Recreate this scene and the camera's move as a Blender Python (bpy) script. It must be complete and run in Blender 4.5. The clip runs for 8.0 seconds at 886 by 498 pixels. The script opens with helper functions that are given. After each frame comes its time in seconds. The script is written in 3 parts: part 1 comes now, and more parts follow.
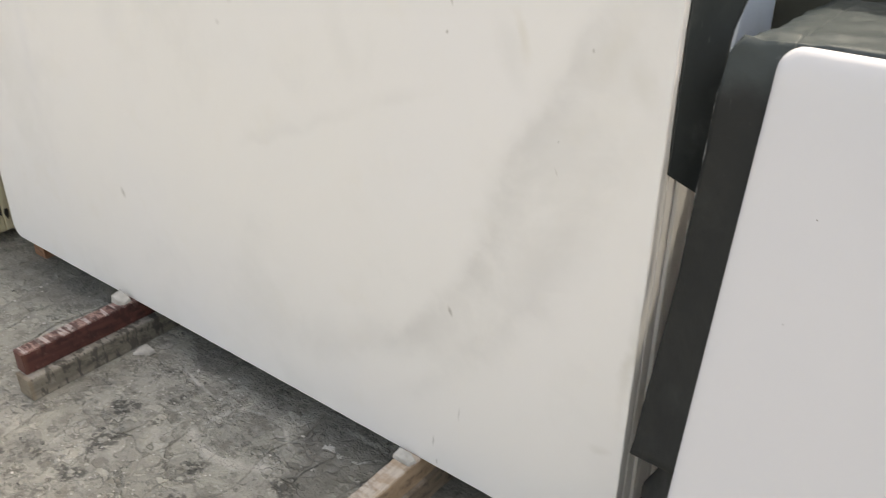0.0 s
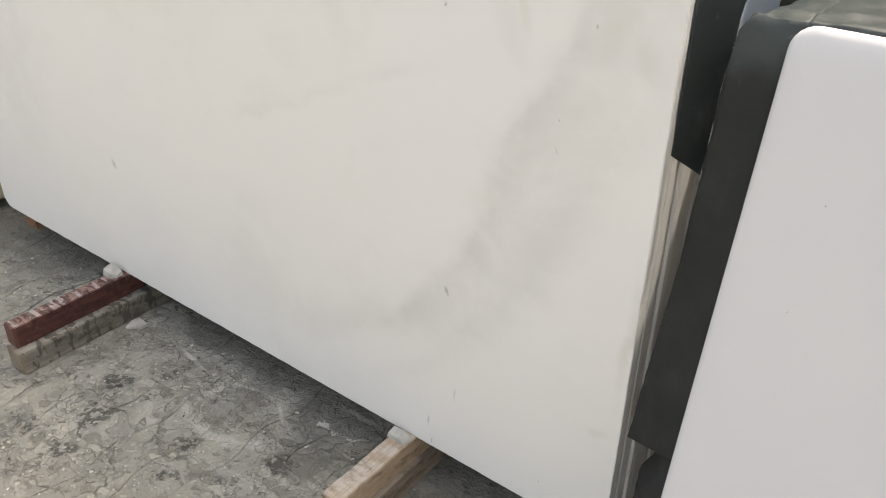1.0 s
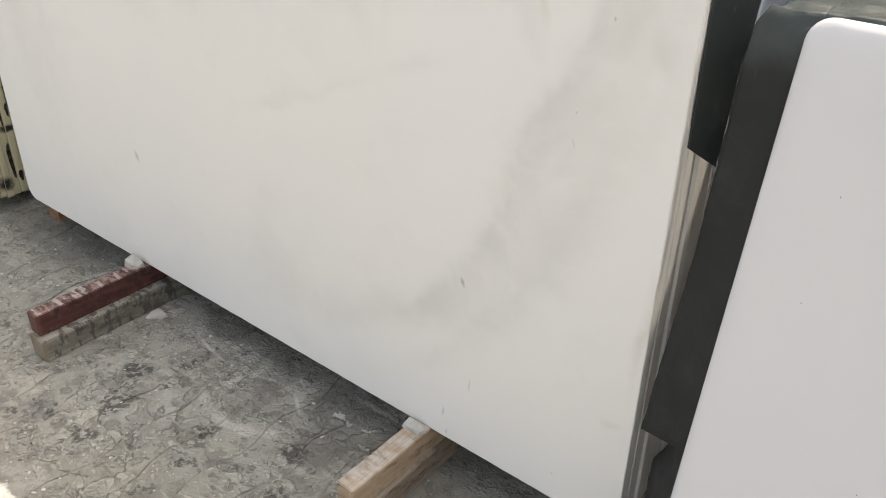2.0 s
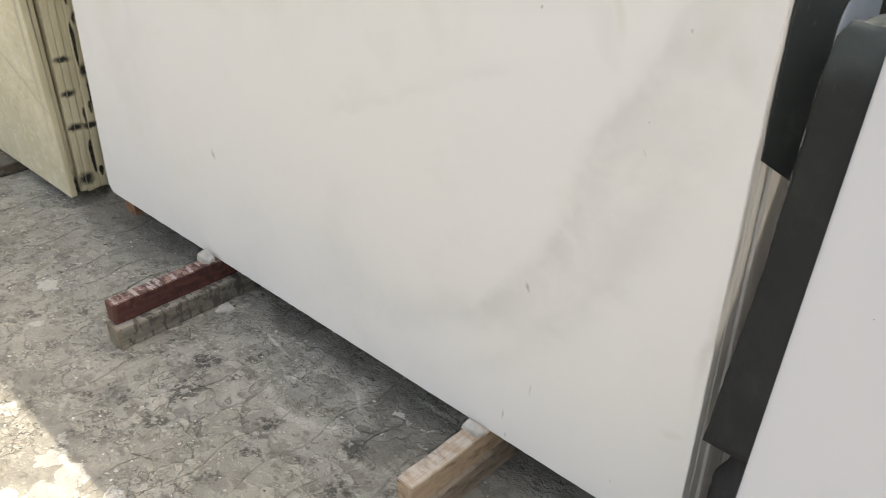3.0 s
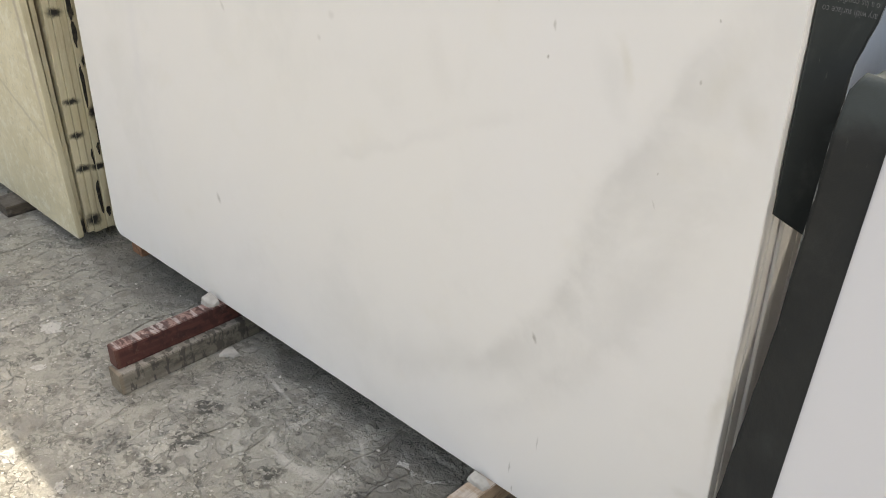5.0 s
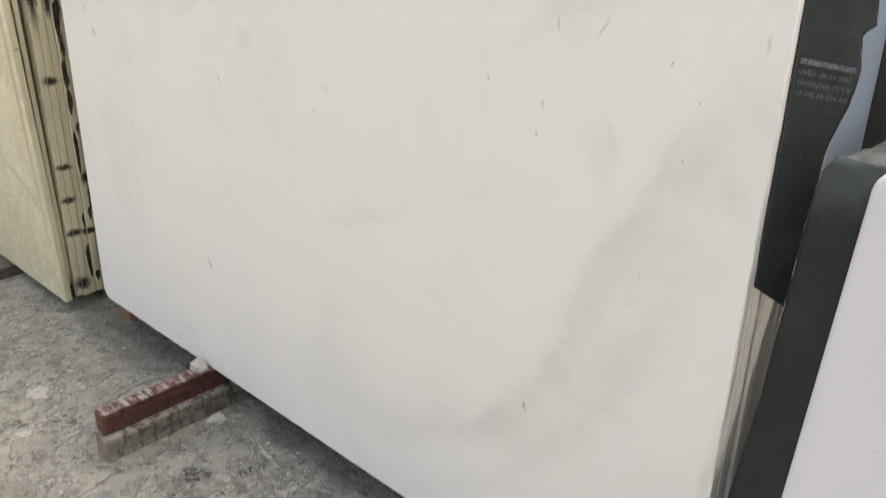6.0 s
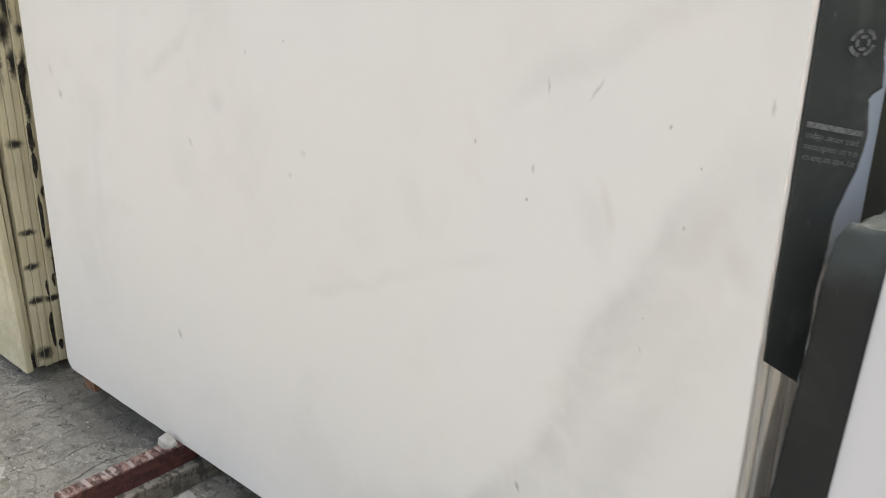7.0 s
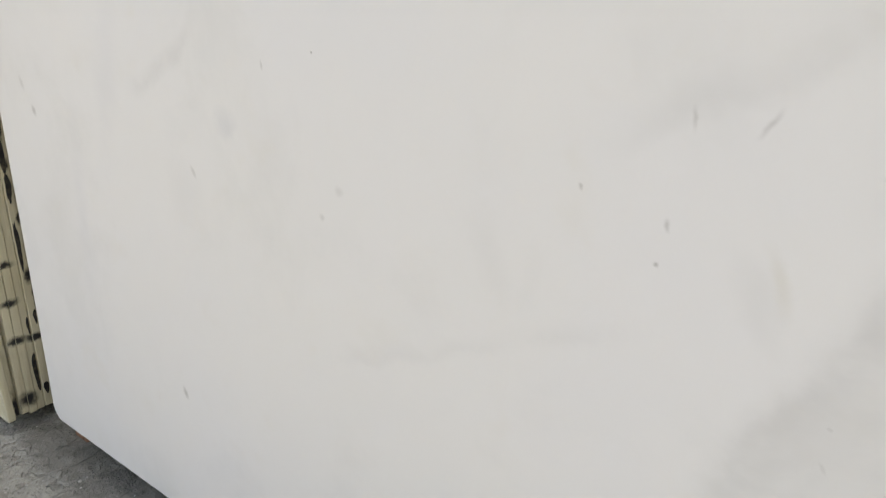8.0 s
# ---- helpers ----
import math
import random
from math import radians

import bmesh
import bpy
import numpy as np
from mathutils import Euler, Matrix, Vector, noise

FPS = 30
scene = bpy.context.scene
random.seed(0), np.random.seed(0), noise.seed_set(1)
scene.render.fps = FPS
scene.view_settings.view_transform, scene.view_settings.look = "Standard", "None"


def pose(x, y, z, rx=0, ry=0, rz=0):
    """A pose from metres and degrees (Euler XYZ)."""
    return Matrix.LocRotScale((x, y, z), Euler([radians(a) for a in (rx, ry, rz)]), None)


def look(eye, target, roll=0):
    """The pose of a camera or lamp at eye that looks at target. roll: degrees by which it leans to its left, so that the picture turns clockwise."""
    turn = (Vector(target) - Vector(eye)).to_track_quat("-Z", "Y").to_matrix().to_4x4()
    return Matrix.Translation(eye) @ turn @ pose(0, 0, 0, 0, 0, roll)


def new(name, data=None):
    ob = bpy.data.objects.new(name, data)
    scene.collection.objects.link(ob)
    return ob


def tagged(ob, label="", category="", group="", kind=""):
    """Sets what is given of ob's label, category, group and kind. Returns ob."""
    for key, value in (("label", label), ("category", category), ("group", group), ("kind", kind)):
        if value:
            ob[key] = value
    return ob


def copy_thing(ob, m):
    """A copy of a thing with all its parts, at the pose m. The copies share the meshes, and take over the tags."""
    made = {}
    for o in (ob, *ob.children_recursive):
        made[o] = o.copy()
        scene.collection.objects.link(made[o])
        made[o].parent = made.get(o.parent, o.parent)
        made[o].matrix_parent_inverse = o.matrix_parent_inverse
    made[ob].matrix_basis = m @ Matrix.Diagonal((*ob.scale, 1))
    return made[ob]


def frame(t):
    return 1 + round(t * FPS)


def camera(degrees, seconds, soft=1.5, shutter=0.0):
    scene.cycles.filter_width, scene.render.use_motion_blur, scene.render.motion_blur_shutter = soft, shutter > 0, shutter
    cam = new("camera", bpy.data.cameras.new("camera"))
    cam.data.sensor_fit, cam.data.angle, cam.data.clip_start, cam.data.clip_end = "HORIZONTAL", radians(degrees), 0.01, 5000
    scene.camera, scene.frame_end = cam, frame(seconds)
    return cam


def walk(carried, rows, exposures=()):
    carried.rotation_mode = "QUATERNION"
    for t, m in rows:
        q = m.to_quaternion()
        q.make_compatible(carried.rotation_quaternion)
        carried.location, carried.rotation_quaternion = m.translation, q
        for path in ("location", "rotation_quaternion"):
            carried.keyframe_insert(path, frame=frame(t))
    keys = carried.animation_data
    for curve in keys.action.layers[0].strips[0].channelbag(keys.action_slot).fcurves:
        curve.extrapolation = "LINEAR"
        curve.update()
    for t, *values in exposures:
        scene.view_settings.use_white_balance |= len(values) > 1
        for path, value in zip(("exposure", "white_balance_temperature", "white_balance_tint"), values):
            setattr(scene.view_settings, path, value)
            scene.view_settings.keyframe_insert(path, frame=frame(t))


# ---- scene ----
cam = camera(56.54, 8.0, soft=0.7, shutter=0.5)
# seconds, x, y, z, yaw, pitch, roll
ROWS = [
    (0.0, 0.4632, -1.1345, 1.5000, 38.11, -28.20, 0.17),
    (0.5, 0.4586, -1.0954, 1.4920, 36.93, -29.98, -0.17),
    (1.0, 0.4380, -1.1037, 1.5024, 38.10, -30.42, -0.34),
    (2.5, 0.4600, -1.1393, 1.4885, 41.06, -30.00, -0.24),
    (3.0, 0.4561, -1.1605, 1.5020, 43.83, -29.84, -0.16),
    (3.5, 0.4662, -1.1684, 1.5038, 44.82, -28.81, -0.38),
    (4.0, 0.4630, -1.1367, 1.5084, 45.20, -28.34, -0.25),
    (4.5, 0.4330, -1.1164, 1.5056, 44.92, -27.98, -0.06),
    (6.0, 0.4432, -1.1523, 1.5473, 43.59, -23.28, -0.56),
    (6.5, 0.4410, -1.1429, 1.5575, 42.63, -19.92, -0.61),
    (7.0, 0.3643, -1.1052, 1.5428, 41.55, -19.45, -0.60),
    (7.5, 0.2186, -1.0146, 1.5401, 41.59, -19.85, -0.04),
    (8.0, 0.0016, -0.9179, 1.5539, 40.26, -20.81, 0.49),
]
walk(cam, [(t, pose(x, y, z, 90 + pitch, roll, yaw)) for t, x, y, z, yaw, pitch, roll in ROWS],
     exposures=[(0.0, 1.38, 7900, 10), (5.0, 1.37, 7850, 10), (7.0, 1.36, 7700, 10), (8.0, 1.33, 7500, 10)])

# ---------------------------------------------------------------- light
SUN_X, SUN_Y = 0.175, 0.384      # the sun stands behind the stacks, this far over for 1 m up
world = bpy.data.worlds.new("sky")
scene.world = world
world.use_nodes = True
sky = world.node_tree.nodes.new("ShaderNodeTexSky")
sky.sky_type = 'NISHITA'
sky.sun_disc = False
sky.sun_elevation = math.atan(1 / math.hypot(SUN_X, SUN_Y))
sky.sun_rotation = math.atan2(SUN_X, SUN_Y)
sky.dust_density = 4.0
haze = world.node_tree.nodes.new("ShaderNodeHueSaturation")      # a hazy, paler sky
haze.inputs["Saturation"].default_value = 0.75
world.node_tree.links.new(sky.outputs[0], haze.inputs["Color"])
world.node_tree.links.new(haze.outputs[0], world.node_tree.nodes["Background"].inputs[0])
world.node_tree.nodes["Background"].inputs[1].default_value = 0.15
sun = new("sun", bpy.data.lights.new("sun", 'SUN'))
sun.data.energy, sun.data.angle, sun.data.color = 1.95, radians(0.6), (1.0, 0.98, 0.95)
sun.matrix_world = look((SUN_X * 8, SUN_Y * 8, 8), (0, 0, 0))

# ---------------------------------------------------------------- node helpers


def put(nt, socket, v):
    if isinstance(v, bpy.types.NodeSocket):
        nt.links.new(v, socket)
    elif isinstance(v, (tuple, list)) and len(v) == 3 and len(socket.default_value) == 4:
        socket.default_value = (*v, 1)
    else:
        socket.default_value = v


def material(name):
    m = bpy.data.materials.new(name)
    m.use_nodes = True
    return m, m.node_tree, m.node_tree.nodes["Principled BSDF"]


def obj_co(nt):
    return nt.nodes.new("ShaderNodeTexCoord").outputs["Object"]


def world_co(nt):
    return nt.nodes.new("ShaderNodeNewGeometry").outputs["Position"]


def mapped(nt, vec, loc=(0, 0, 0), rot=(0, 0, 0), scale=(1, 1, 1), kind='POINT'):
    n = nt.nodes.new("ShaderNodeMapping")
    n.vector_type = kind
    put(nt, n.inputs[0], vec)
    n.inputs[1].default_value, n.inputs[2].default_value, n.inputs[3].default_value = loc, [radians(a) for a in rot], scale
    return n.outputs[0]


def grain(nt, vec, scale, detail=4.0, rough=0.55, distort=0.0):
    n = nt.nodes.new("ShaderNodeTexNoise")
    put(nt, n.inputs["Vector"], vec)
    n.inputs["Scale"].default_value, n.inputs["Detail"].default_value = scale, detail
    n.inputs["Roughness"].default_value, n.inputs["Distortion"].default_value = rough, distort
    return n.outputs[0]


def cells(nt, vec, scale, feature='F1'):
    n = nt.nodes.new("ShaderNodeTexVoronoi")
    n.feature = feature
    put(nt, n.inputs["Vector"], vec)
    n.inputs["Scale"].default_value = scale
    return n.outputs["Distance"]


def calc(nt, op, a, b=0.0, c=0.0):
    n = nt.nodes.new("ShaderNodeMath")
    n.operation = op
    for i, v in enumerate((a, b, c)):
        put(nt, n.inputs[i], v)
    return n.outputs[0]


def span(nt, v, a, b, c=0.0, d=1.0):
    n = nt.nodes.new("ShaderNodeMapRange")
    n.interpolation_type = 'SMOOTHSTEP'
    for i, x in enumerate((v, a, b, c, d)):
        put(nt, n.inputs[i], x)
    return n.outputs[0]


def blend(nt, fac, a, b, how='MIX'):
    n = nt.nodes.new("ShaderNodeMix")
    n.data_type, n.blend_type = 'RGBA', how
    put(nt, n.inputs[0], fac)
    put(nt, n.inputs[6], a)
    put(nt, n.inputs[7], b)
    return n.outputs[2]


def warped(nt, vec, scale, amount):
    n = nt.nodes.new("ShaderNodeTexNoise")
    put(nt, n.inputs["Vector"], vec)
    n.inputs["Scale"].default_value, n.inputs["Detail"].default_value = scale, 3
    sub = nt.nodes.new("ShaderNodeVectorMath")
    sub.operation = 'SUBTRACT'
    put(nt, sub.inputs[0], n.outputs[1])
    sub.inputs[1].default_value = (0.5, 0.5, 0.5)
    mul = nt.nodes.new("ShaderNodeVectorMath")
    mul.operation = 'MULTIPLY_ADD'
    put(nt, mul.inputs[0], sub.outputs[0])
    mul.inputs[1].default_value = (amount, amount, amount)
    put(nt, mul.inputs[2], vec)
    return mul.outputs[0]


def patch(nt, vec, centre, radii, rot=(0, 0, 0), edge=0.4):
    """1 inside an ellipsoid, falling to 0 over its rim."""
    n = nt.nodes.new("ShaderNodeVectorMath")
    n.operation = 'LENGTH'
    put(nt, n.inputs[0], mapped(nt, vec, centre, rot, radii, 'TEXTURE'))
    return span(nt, n.outputs["Value"], 1.0, edge)


def bumped(nt, bsdf, height, strength, distance):
    n = nt.nodes.new("ShaderNodeBump")
    n.inputs["Strength"].default_value, n.inputs["Distance"].default_value = strength, distance
    put(nt, n.inputs["Height"], height)
    put(nt, bsdf.inputs["Normal"], n.outputs[0])


def random_of(nt):
    return nt.nodes.new("ShaderNodeObjectInfo").outputs["Random"]


# ---------------------------------------------------------------- materials
def ramp_line(nt, v, pts):
    """A broken line through pts (position, value), read at v."""
    out = pts[0][1]
    for (p0, q0), (p1, q1) in zip(pts, pts[1:]):
        n = nt.nodes.new("ShaderNodeMapRange")
        for i, x in enumerate((v, p0, p1, 0.0, q1 - q0)):
            put(nt, n.inputs[i], x)
        out = calc(nt, 'ADD', n.outputs[0], out)
    return out


def marble(name, veins=(), spots=(), tints=()):
    """Honed off-white marble; veins: (axis, line, width before, width behind, depth, first, last);
    spots: (x, z, rx, rz, tilt, depth); tints: the same with a colour."""
    m, nt, b = material(name)
    co = obj_co(nt)
    wide = warped(nt, co, 1.6, 0.30)
    base = blend(nt, span(nt, grain(nt, co, 0.9, 3), 0.35, 0.7), (0.752, 0.738, 0.710), (0.742, 0.733, 0.728))
    cloud = calc(nt, 'MULTIPLY', span(nt, grain(nt, wide, 2.6, 5, 0.6), 0.48, 0.76), 0.45)
    base = blend(nt, cloud, base, (0.64, 0.635, 0.61))
    warm = span(nt, grain(nt, mapped(nt, co, (3, 1, 7)), 5.0, 3), 0.58, 0.72, 0, 0.25)
    base = blend(nt, warm, base, (0.70, 0.675, 0.61))
    bent = warped(nt, warped(nt, warped(nt, co, 5.0, 0.07), 18.0, 0.030), 60.0, 0.010)
    sep = nt.nodes.new("ShaderNodeSeparateXYZ")
    put(nt, sep.inputs[0], bent)
    broken = span(nt, grain(nt, wide, 7.0, 4, 0.6), 0.32, 0.62, 0.35, 1.0)
    for axis, line, before, behind, depth, first, last in veins:
        along, across = (sep.outputs[2], sep.outputs[0]) if axis == 'z' else (sep.outputs[0], sep.outputs[2])
        d = calc(nt, 'SUBTRACT', across, ramp_line(nt, along, line))
        k = calc(nt, 'MULTIPLY', span(nt, d, -before, before * 0.3), span(nt, d, behind, 0.0))
        fade = calc(nt, 'MULTIPLY', span(nt, along, first - 0.06, first + 0.08), span(nt, along, last + 0.06, last - 0.08))
        k = calc(nt, 'MULTIPLY', calc(nt, 'MULTIPLY', k, fade), calc(nt, 'MULTIPLY', broken, depth))
        base = blend(nt, k, base, (0.43, 0.427, 0.41))
    for x, z, rx, rz, tilt, depth, tint in tints:
        k = calc(nt, 'MULTIPLY', patch(nt, bent, (x, 0, z), (rx, 9, rz), (0, tilt, 0), 0.0), depth)
        base = blend(nt, k, base, tint)
    tight = warped(nt, co, 70.0, 0.008)
    for x, z, rx, rz, tilt, depth in spots:
        base = blend(nt, calc(nt, 'MULTIPLY', patch(nt, tight, (x, 0, z), (rx * 0.8, 9, rz * 0.85), (0, tilt, 0), 0.1), depth), base, (0.33, 0.315, 0.28))
    put(nt, b.inputs["Base Color"], base)
    put(nt, b.inputs["Roughness"], span(nt, grain(nt, co, 14, 3), 0.3, 0.7, 0.38, 0.5))
    b.inputs["Specular IOR Level"].default_value = 0.35
    bumped(nt, b, grain(nt, co, 260, 2), 0.05, 0.0005)
    return m


SPOTS = [(-1.611, 0.381, 0.016, 0.026, -25, 0.55), (-0.417, 0.441, 0.008, 0.020, -22, 0.75), (-0.432, 1.012, 0.005, 0.007, 0, 0.8),
         (-0.422, 1.068, 0.005, 0.015, -8, 0.5), (-0.181, 1.171, 0.004, 0.006, 0, 0.7), (-1.088, 1.232, 0.005, 0.005, 0, 0.7),
         (-2.187, 1.000, 0.017, 0.026, -30, 0.5), (-2.233, 1.066, 0.016, 0.034, -25, 0.25), (-0.400, 1.207, 0.004, 0.026, -6, 0.45),
         (-0.551, 1.096, 0.005, 0.009, -15, 0.6), (-0.142, 1.024, 0.003, 0.006, 0, 0.6), (-0.126, 1.118, 0.003, 0.005, 0, 0.6),
         (-0.461, 0.074, 0.004, 0.026, 4, 0.55), (-0.390, 0.185, 0.004, 0.030, 4, 0.40), (-0.165, 0.070, 0.003, 0.006, 0, 0.5),
         (-0.450, 0.018, 0.004, 0.014, 0, 0.6), (-0.310, 1.212, 0.006, 0.034, 32, 0.40), (-1.480, 0.956, 0.010, 0.026, -30, 0.3),
         (-1.226, 1.199, 0.006, 0.014, 0, 0.35), (-1.033, 0.997, 0.020, 0.016, 0, 0.18), (-1.081, 0.940, 0.012, 0.012, 0, 0.25),
         (-0.035, 1.217, 0.006, 0.022, 0, 0.4), (-0.192, 0.862, 0.003, 0.005, 0, 0.5), (-0.193, 0.808, 0.003, 0.014, -30, 0.3)]
MAIN = [(0.10, -0.87), (0.165, -0.75), (0.28, -0.60), (0.40, -0.48), (0.53, -0.375), (0.64, -0.33), (0.77, -0.295), (0.88, -0.23), (0.97, -0.19),
        (1.046, -0.165), (1.105, -0.10), (1.25, -0.01)]
# a grey vein with a crisp edge on one side, and fainter ones
VEINS = [('z', MAIN, 0.050, 0.34, 0.23, 0.30, 1.18), ('z', MAIN, 0.020, 0.065, 0.19, 0.52, 1.08), ('z', MAIN, 0.060, 0.12, 0.09, 0.20, 0.60),
         ('z', [(0.10, -0.62), (0.30, -0.42), (0.50, -0.26), (0.70, -0.17), (0.90, -0.09)], 0.05, 0.10, 0.16, 0.12, 0.85),
         ('x', [(-0.60, 1.12), (-0.487, 1.167), (-0.40, 1.214), (-0.33, 1.242), (-0.27, 1.273), (-0.21, 1.313), (0.0, 1.45)], 0.030, 0.080, 0.15, -0.50, 0.0),
         ('x', [(-1.15, 0.63), (-1.053, 0.664), (-0.774, 0.775), (-0.561, 0.864), (-0.42, 0.92)], 0.018, 0.035, 0.10, -1.05, -0.45),
         ('x', [(-1.75, 1.08), (-1.668, 1.113), (-1.481, 1.194), (-1.40, 1.29)], 0.030, 0.050, 0.26, -1.68, -1.44),
         ('x', [(-1.0, 0.14), (-0.75, 0.20), (-0.5, 0.33)], 0.05, 0.12, 0.15, -0.95, -0.45)]
TINTS = [(-0.10, 1.03, 0.045, 0.085, 30, 0.30, (0.55, 0.53, 0.47)), (-0.28, 1.04, 0.06, 0.022, 70, 0.35, (0.60, 0.57, 0.49)),
         (-0.05, 0.98, 0.06, 0.030, 60, 0.28, (0.54, 0.525, 0.47)), (-0.014, 0.50, 0.022, 0.16, 3, 0.40, (0.50, 0.48, 0.41)),
         (-0.06, 0.28, 0.035, 0.020, 0, 0.30, (0.55, 0.53, 0.47)), (-1.36, 1.075, 0.05, 0.040, 0, 0.40, (0.57, 0.575, 0.58)),
         (-1.52, 0.90, 0.10, 0.10, 20, 0.18, (0.58, 0.58, 0.58)), (-0.30, 1.00, 0.10, 0.045, 60, 0.22, (0.55, 0.55, 0.54)),
         (-0.70, 0.95, 0.12, 0.05, 70, 0.15, (0.58, 0.57, 0.54)), (-0.62, 0.30, 0.12, 0.09, 30, 0.18, (0.55, 0.555, 0.54)),
         (-2.00, 0.80, 0.05, 0.40, 5, 0.18, (0.60, 0.60, 0.62)), (-1.80, 1.10, 0.06, 0.30, 15, 0.20, (0.60, 0.60, 0.62))]
MARBLE_FRONT = marble("honed_white_marble_veined", VEINS, SPOTS, TINTS)
MARBLE = marble("honed_white_marble")


def quartz():
    m, nt, b = material("polished_white_quartz")
    co = obj_co(nt)
    base = blend(nt, grain(nt, co, 2.0, 3), (0.615, 0.615, 0.63), (0.59, 0.59, 0.608))
    for x, z, r in ((-1.995, 0.925, 0.0016), (-2.000, 0.765, 0.0014), (-1.72, 0.84, 0.0015), (-1.85, 0.52, 0.0015)):
        base = blend(nt, patch(nt, co, (x, 0, z), (r * 0.8, 9, r)), base, (0.20, 0.19, 0.18))
    base = blend(nt, span(nt, grain(nt, co, 420, 2), 0.55, 0.75, 0, 0.10), base, (0.6, 0.6, 0.62))
    put(nt, b.inputs["Base Color"], base)
    put(nt, b.inputs["Roughness"], span(nt, grain(nt, co, 4, 3), 0.3, 0.7, 0.16, 0.24))
    return m


QUARTZ = quartz()


END = -2.632                    # where the beige stack ends
# black resin smears on the ends of the beige slabs, and one shaded gap painted black: y, z and half sizes
SMEARS_AND_GAP = [(0.028, 0.914, 0.024, 0.015), (0.086, 0.905, 0.012, 0.016),
          (0.092, 0.536, 0.012, 0.024), (0.022, 0.590, 0.026, 0.011), (0.018, 0.458, 0.026, 0.013),
          (0.013, 0.325, 0.026, 0.014), (0.076, 0.319, 0.026, 0.012),
          # second here: shade of the gap behind the front slab, painted on
          (0.013, 0.110, 0.026, 0.024), (-0.024, 0.080, 0.009, 0.060),
          (0.010, 1.240, 0.014, 0.120), (0.051, 1.300, 0.018, 0.045), (0.066, 1.190, 0.012, 0.050),
          (0.069, 1.380, 0.012, 0.060), (0.104, 1.300, 0.012, 0.020), (0.090, 1.030, 0.008, 0.050), (0.100, 0.730, 0.008, 0.020),
          (0.102, 0.440, 0.008, 0.060), (0.03, 1.45, 0.02, 0.05), (0.10, 1.17, 0.01, 0.05)]
# thicker runs of it: which slab, y across its end, z, half sizes
RUNS = [(5, 0.011, 0.925, 0.009, 0.055), (5, 0.012, 0.823, 0.009, 0.048), (5, 0.009, 0.629, 0.007, 0.085), (4, 0.022, 0.361, 0.007, 0.032),
        (5, 0.020, 0.384, 0.007, 0.026), (4, 0.019, 0.191, 0.009, 0.070), (5, 0.012, 0.121, 0.009, 0.022), (5, 0.011, 1.117, 0.010, 0.065)]


def beige_stone(name, edges=False):
    m, nt, b = material(name)
    co = obj_co(nt)
    base = blend(nt, span(nt, grain(nt, warped(nt, co, 3, 0.2), 3.0, 5), 0.35, 0.7), (0.56, 0.505, 0.335), (0.69, 0.635, 0.46))
    if edges:
        run = mapped(nt, co, scale=(1, 3, 0.25))
        base = blend(nt, span(nt, grain(nt, run, 18, 4), 0.4, 0.7, 0, 0.6), base, (0.40, 0.34, 0.22))
        rag = warped(nt, warped(nt, world_co(nt), 35, 0.024), 120, 0.012)
        for y, z, ry, rz in SMEARS_AND_GAP:
            base = blend(nt, patch(nt, rag, (END, y, z), (0.1, ry * 1.75, rz * 1.6), (0, 0, 0), 0.25), base, (0.016, 0.014, 0.011))
    else:
        net = span(nt, cells(nt, warped(nt, co, 30, 0.02), 38, 'DISTANCE_TO_EDGE'), 0.12, 0.02, 0, 0.25)
        base = blend(nt, net, base, (0.47, 0.45, 0.36))
        base = blend(nt, span(nt, grain(nt, warped(nt, co, 6, 0.15), 20, 6, 0.75), 0.49, 0.64, 0, 0.6), base, (0.71, 0.69, 0.57))
        base = blend(nt, span(nt, grain(nt, mapped(nt, warped(nt, co, 10, 0.1), (3, 3, 3)), 30, 6, 0.75), 0.54, 0.66, 0, 0.6), base, (0.42, 0.39, 0.27))
        seam = patch(nt, warped(nt, co, 12, 0.03), (-0.3, 0, 0.50), (1.2, 9, 0.014), (0, 26, 0), 0.1)
        base = blend(nt, calc(nt, 'MULTIPLY', seam, 0.5), base, (0.38, 0.34, 0.24))
        rim = patch(nt, warped(nt, co, 8, 0.03), (-0.050, 0, 0.9), (0.022, 9, 0.9), (0, 0, 0), 0.1)
        base = blend(nt, calc(nt, 'MULTIPLY', rim, 0.6), base, (0.30, 0.25, 0.20))
    put(nt, b.inputs["Base Color"], base)
    b.inputs["Roughness"].default_value = 0.62
    bumped(nt, b, grain(nt, co, 90, 5, 0.65), 0.35, 0.003)
    return m


BEIGE_FACE = beige_stone("beige_stone_resin_back")
BEIGE_EDGE = beige_stone("beige_stone_sawn_edge", True)


def resin_black():
    m, nt, b = material("black_resin_smear")
    co = obj_co(nt)
    put(nt, b.inputs["Base Color"], blend(nt, span(nt, grain(nt, co, 60, 4), 0.4, 0.75), (0.012, 0.011, 0.010), (0.07, 0.06, 0.04)))
    b.inputs["Roughness"].default_value = 0.38
    return m


RESIN = resin_black()


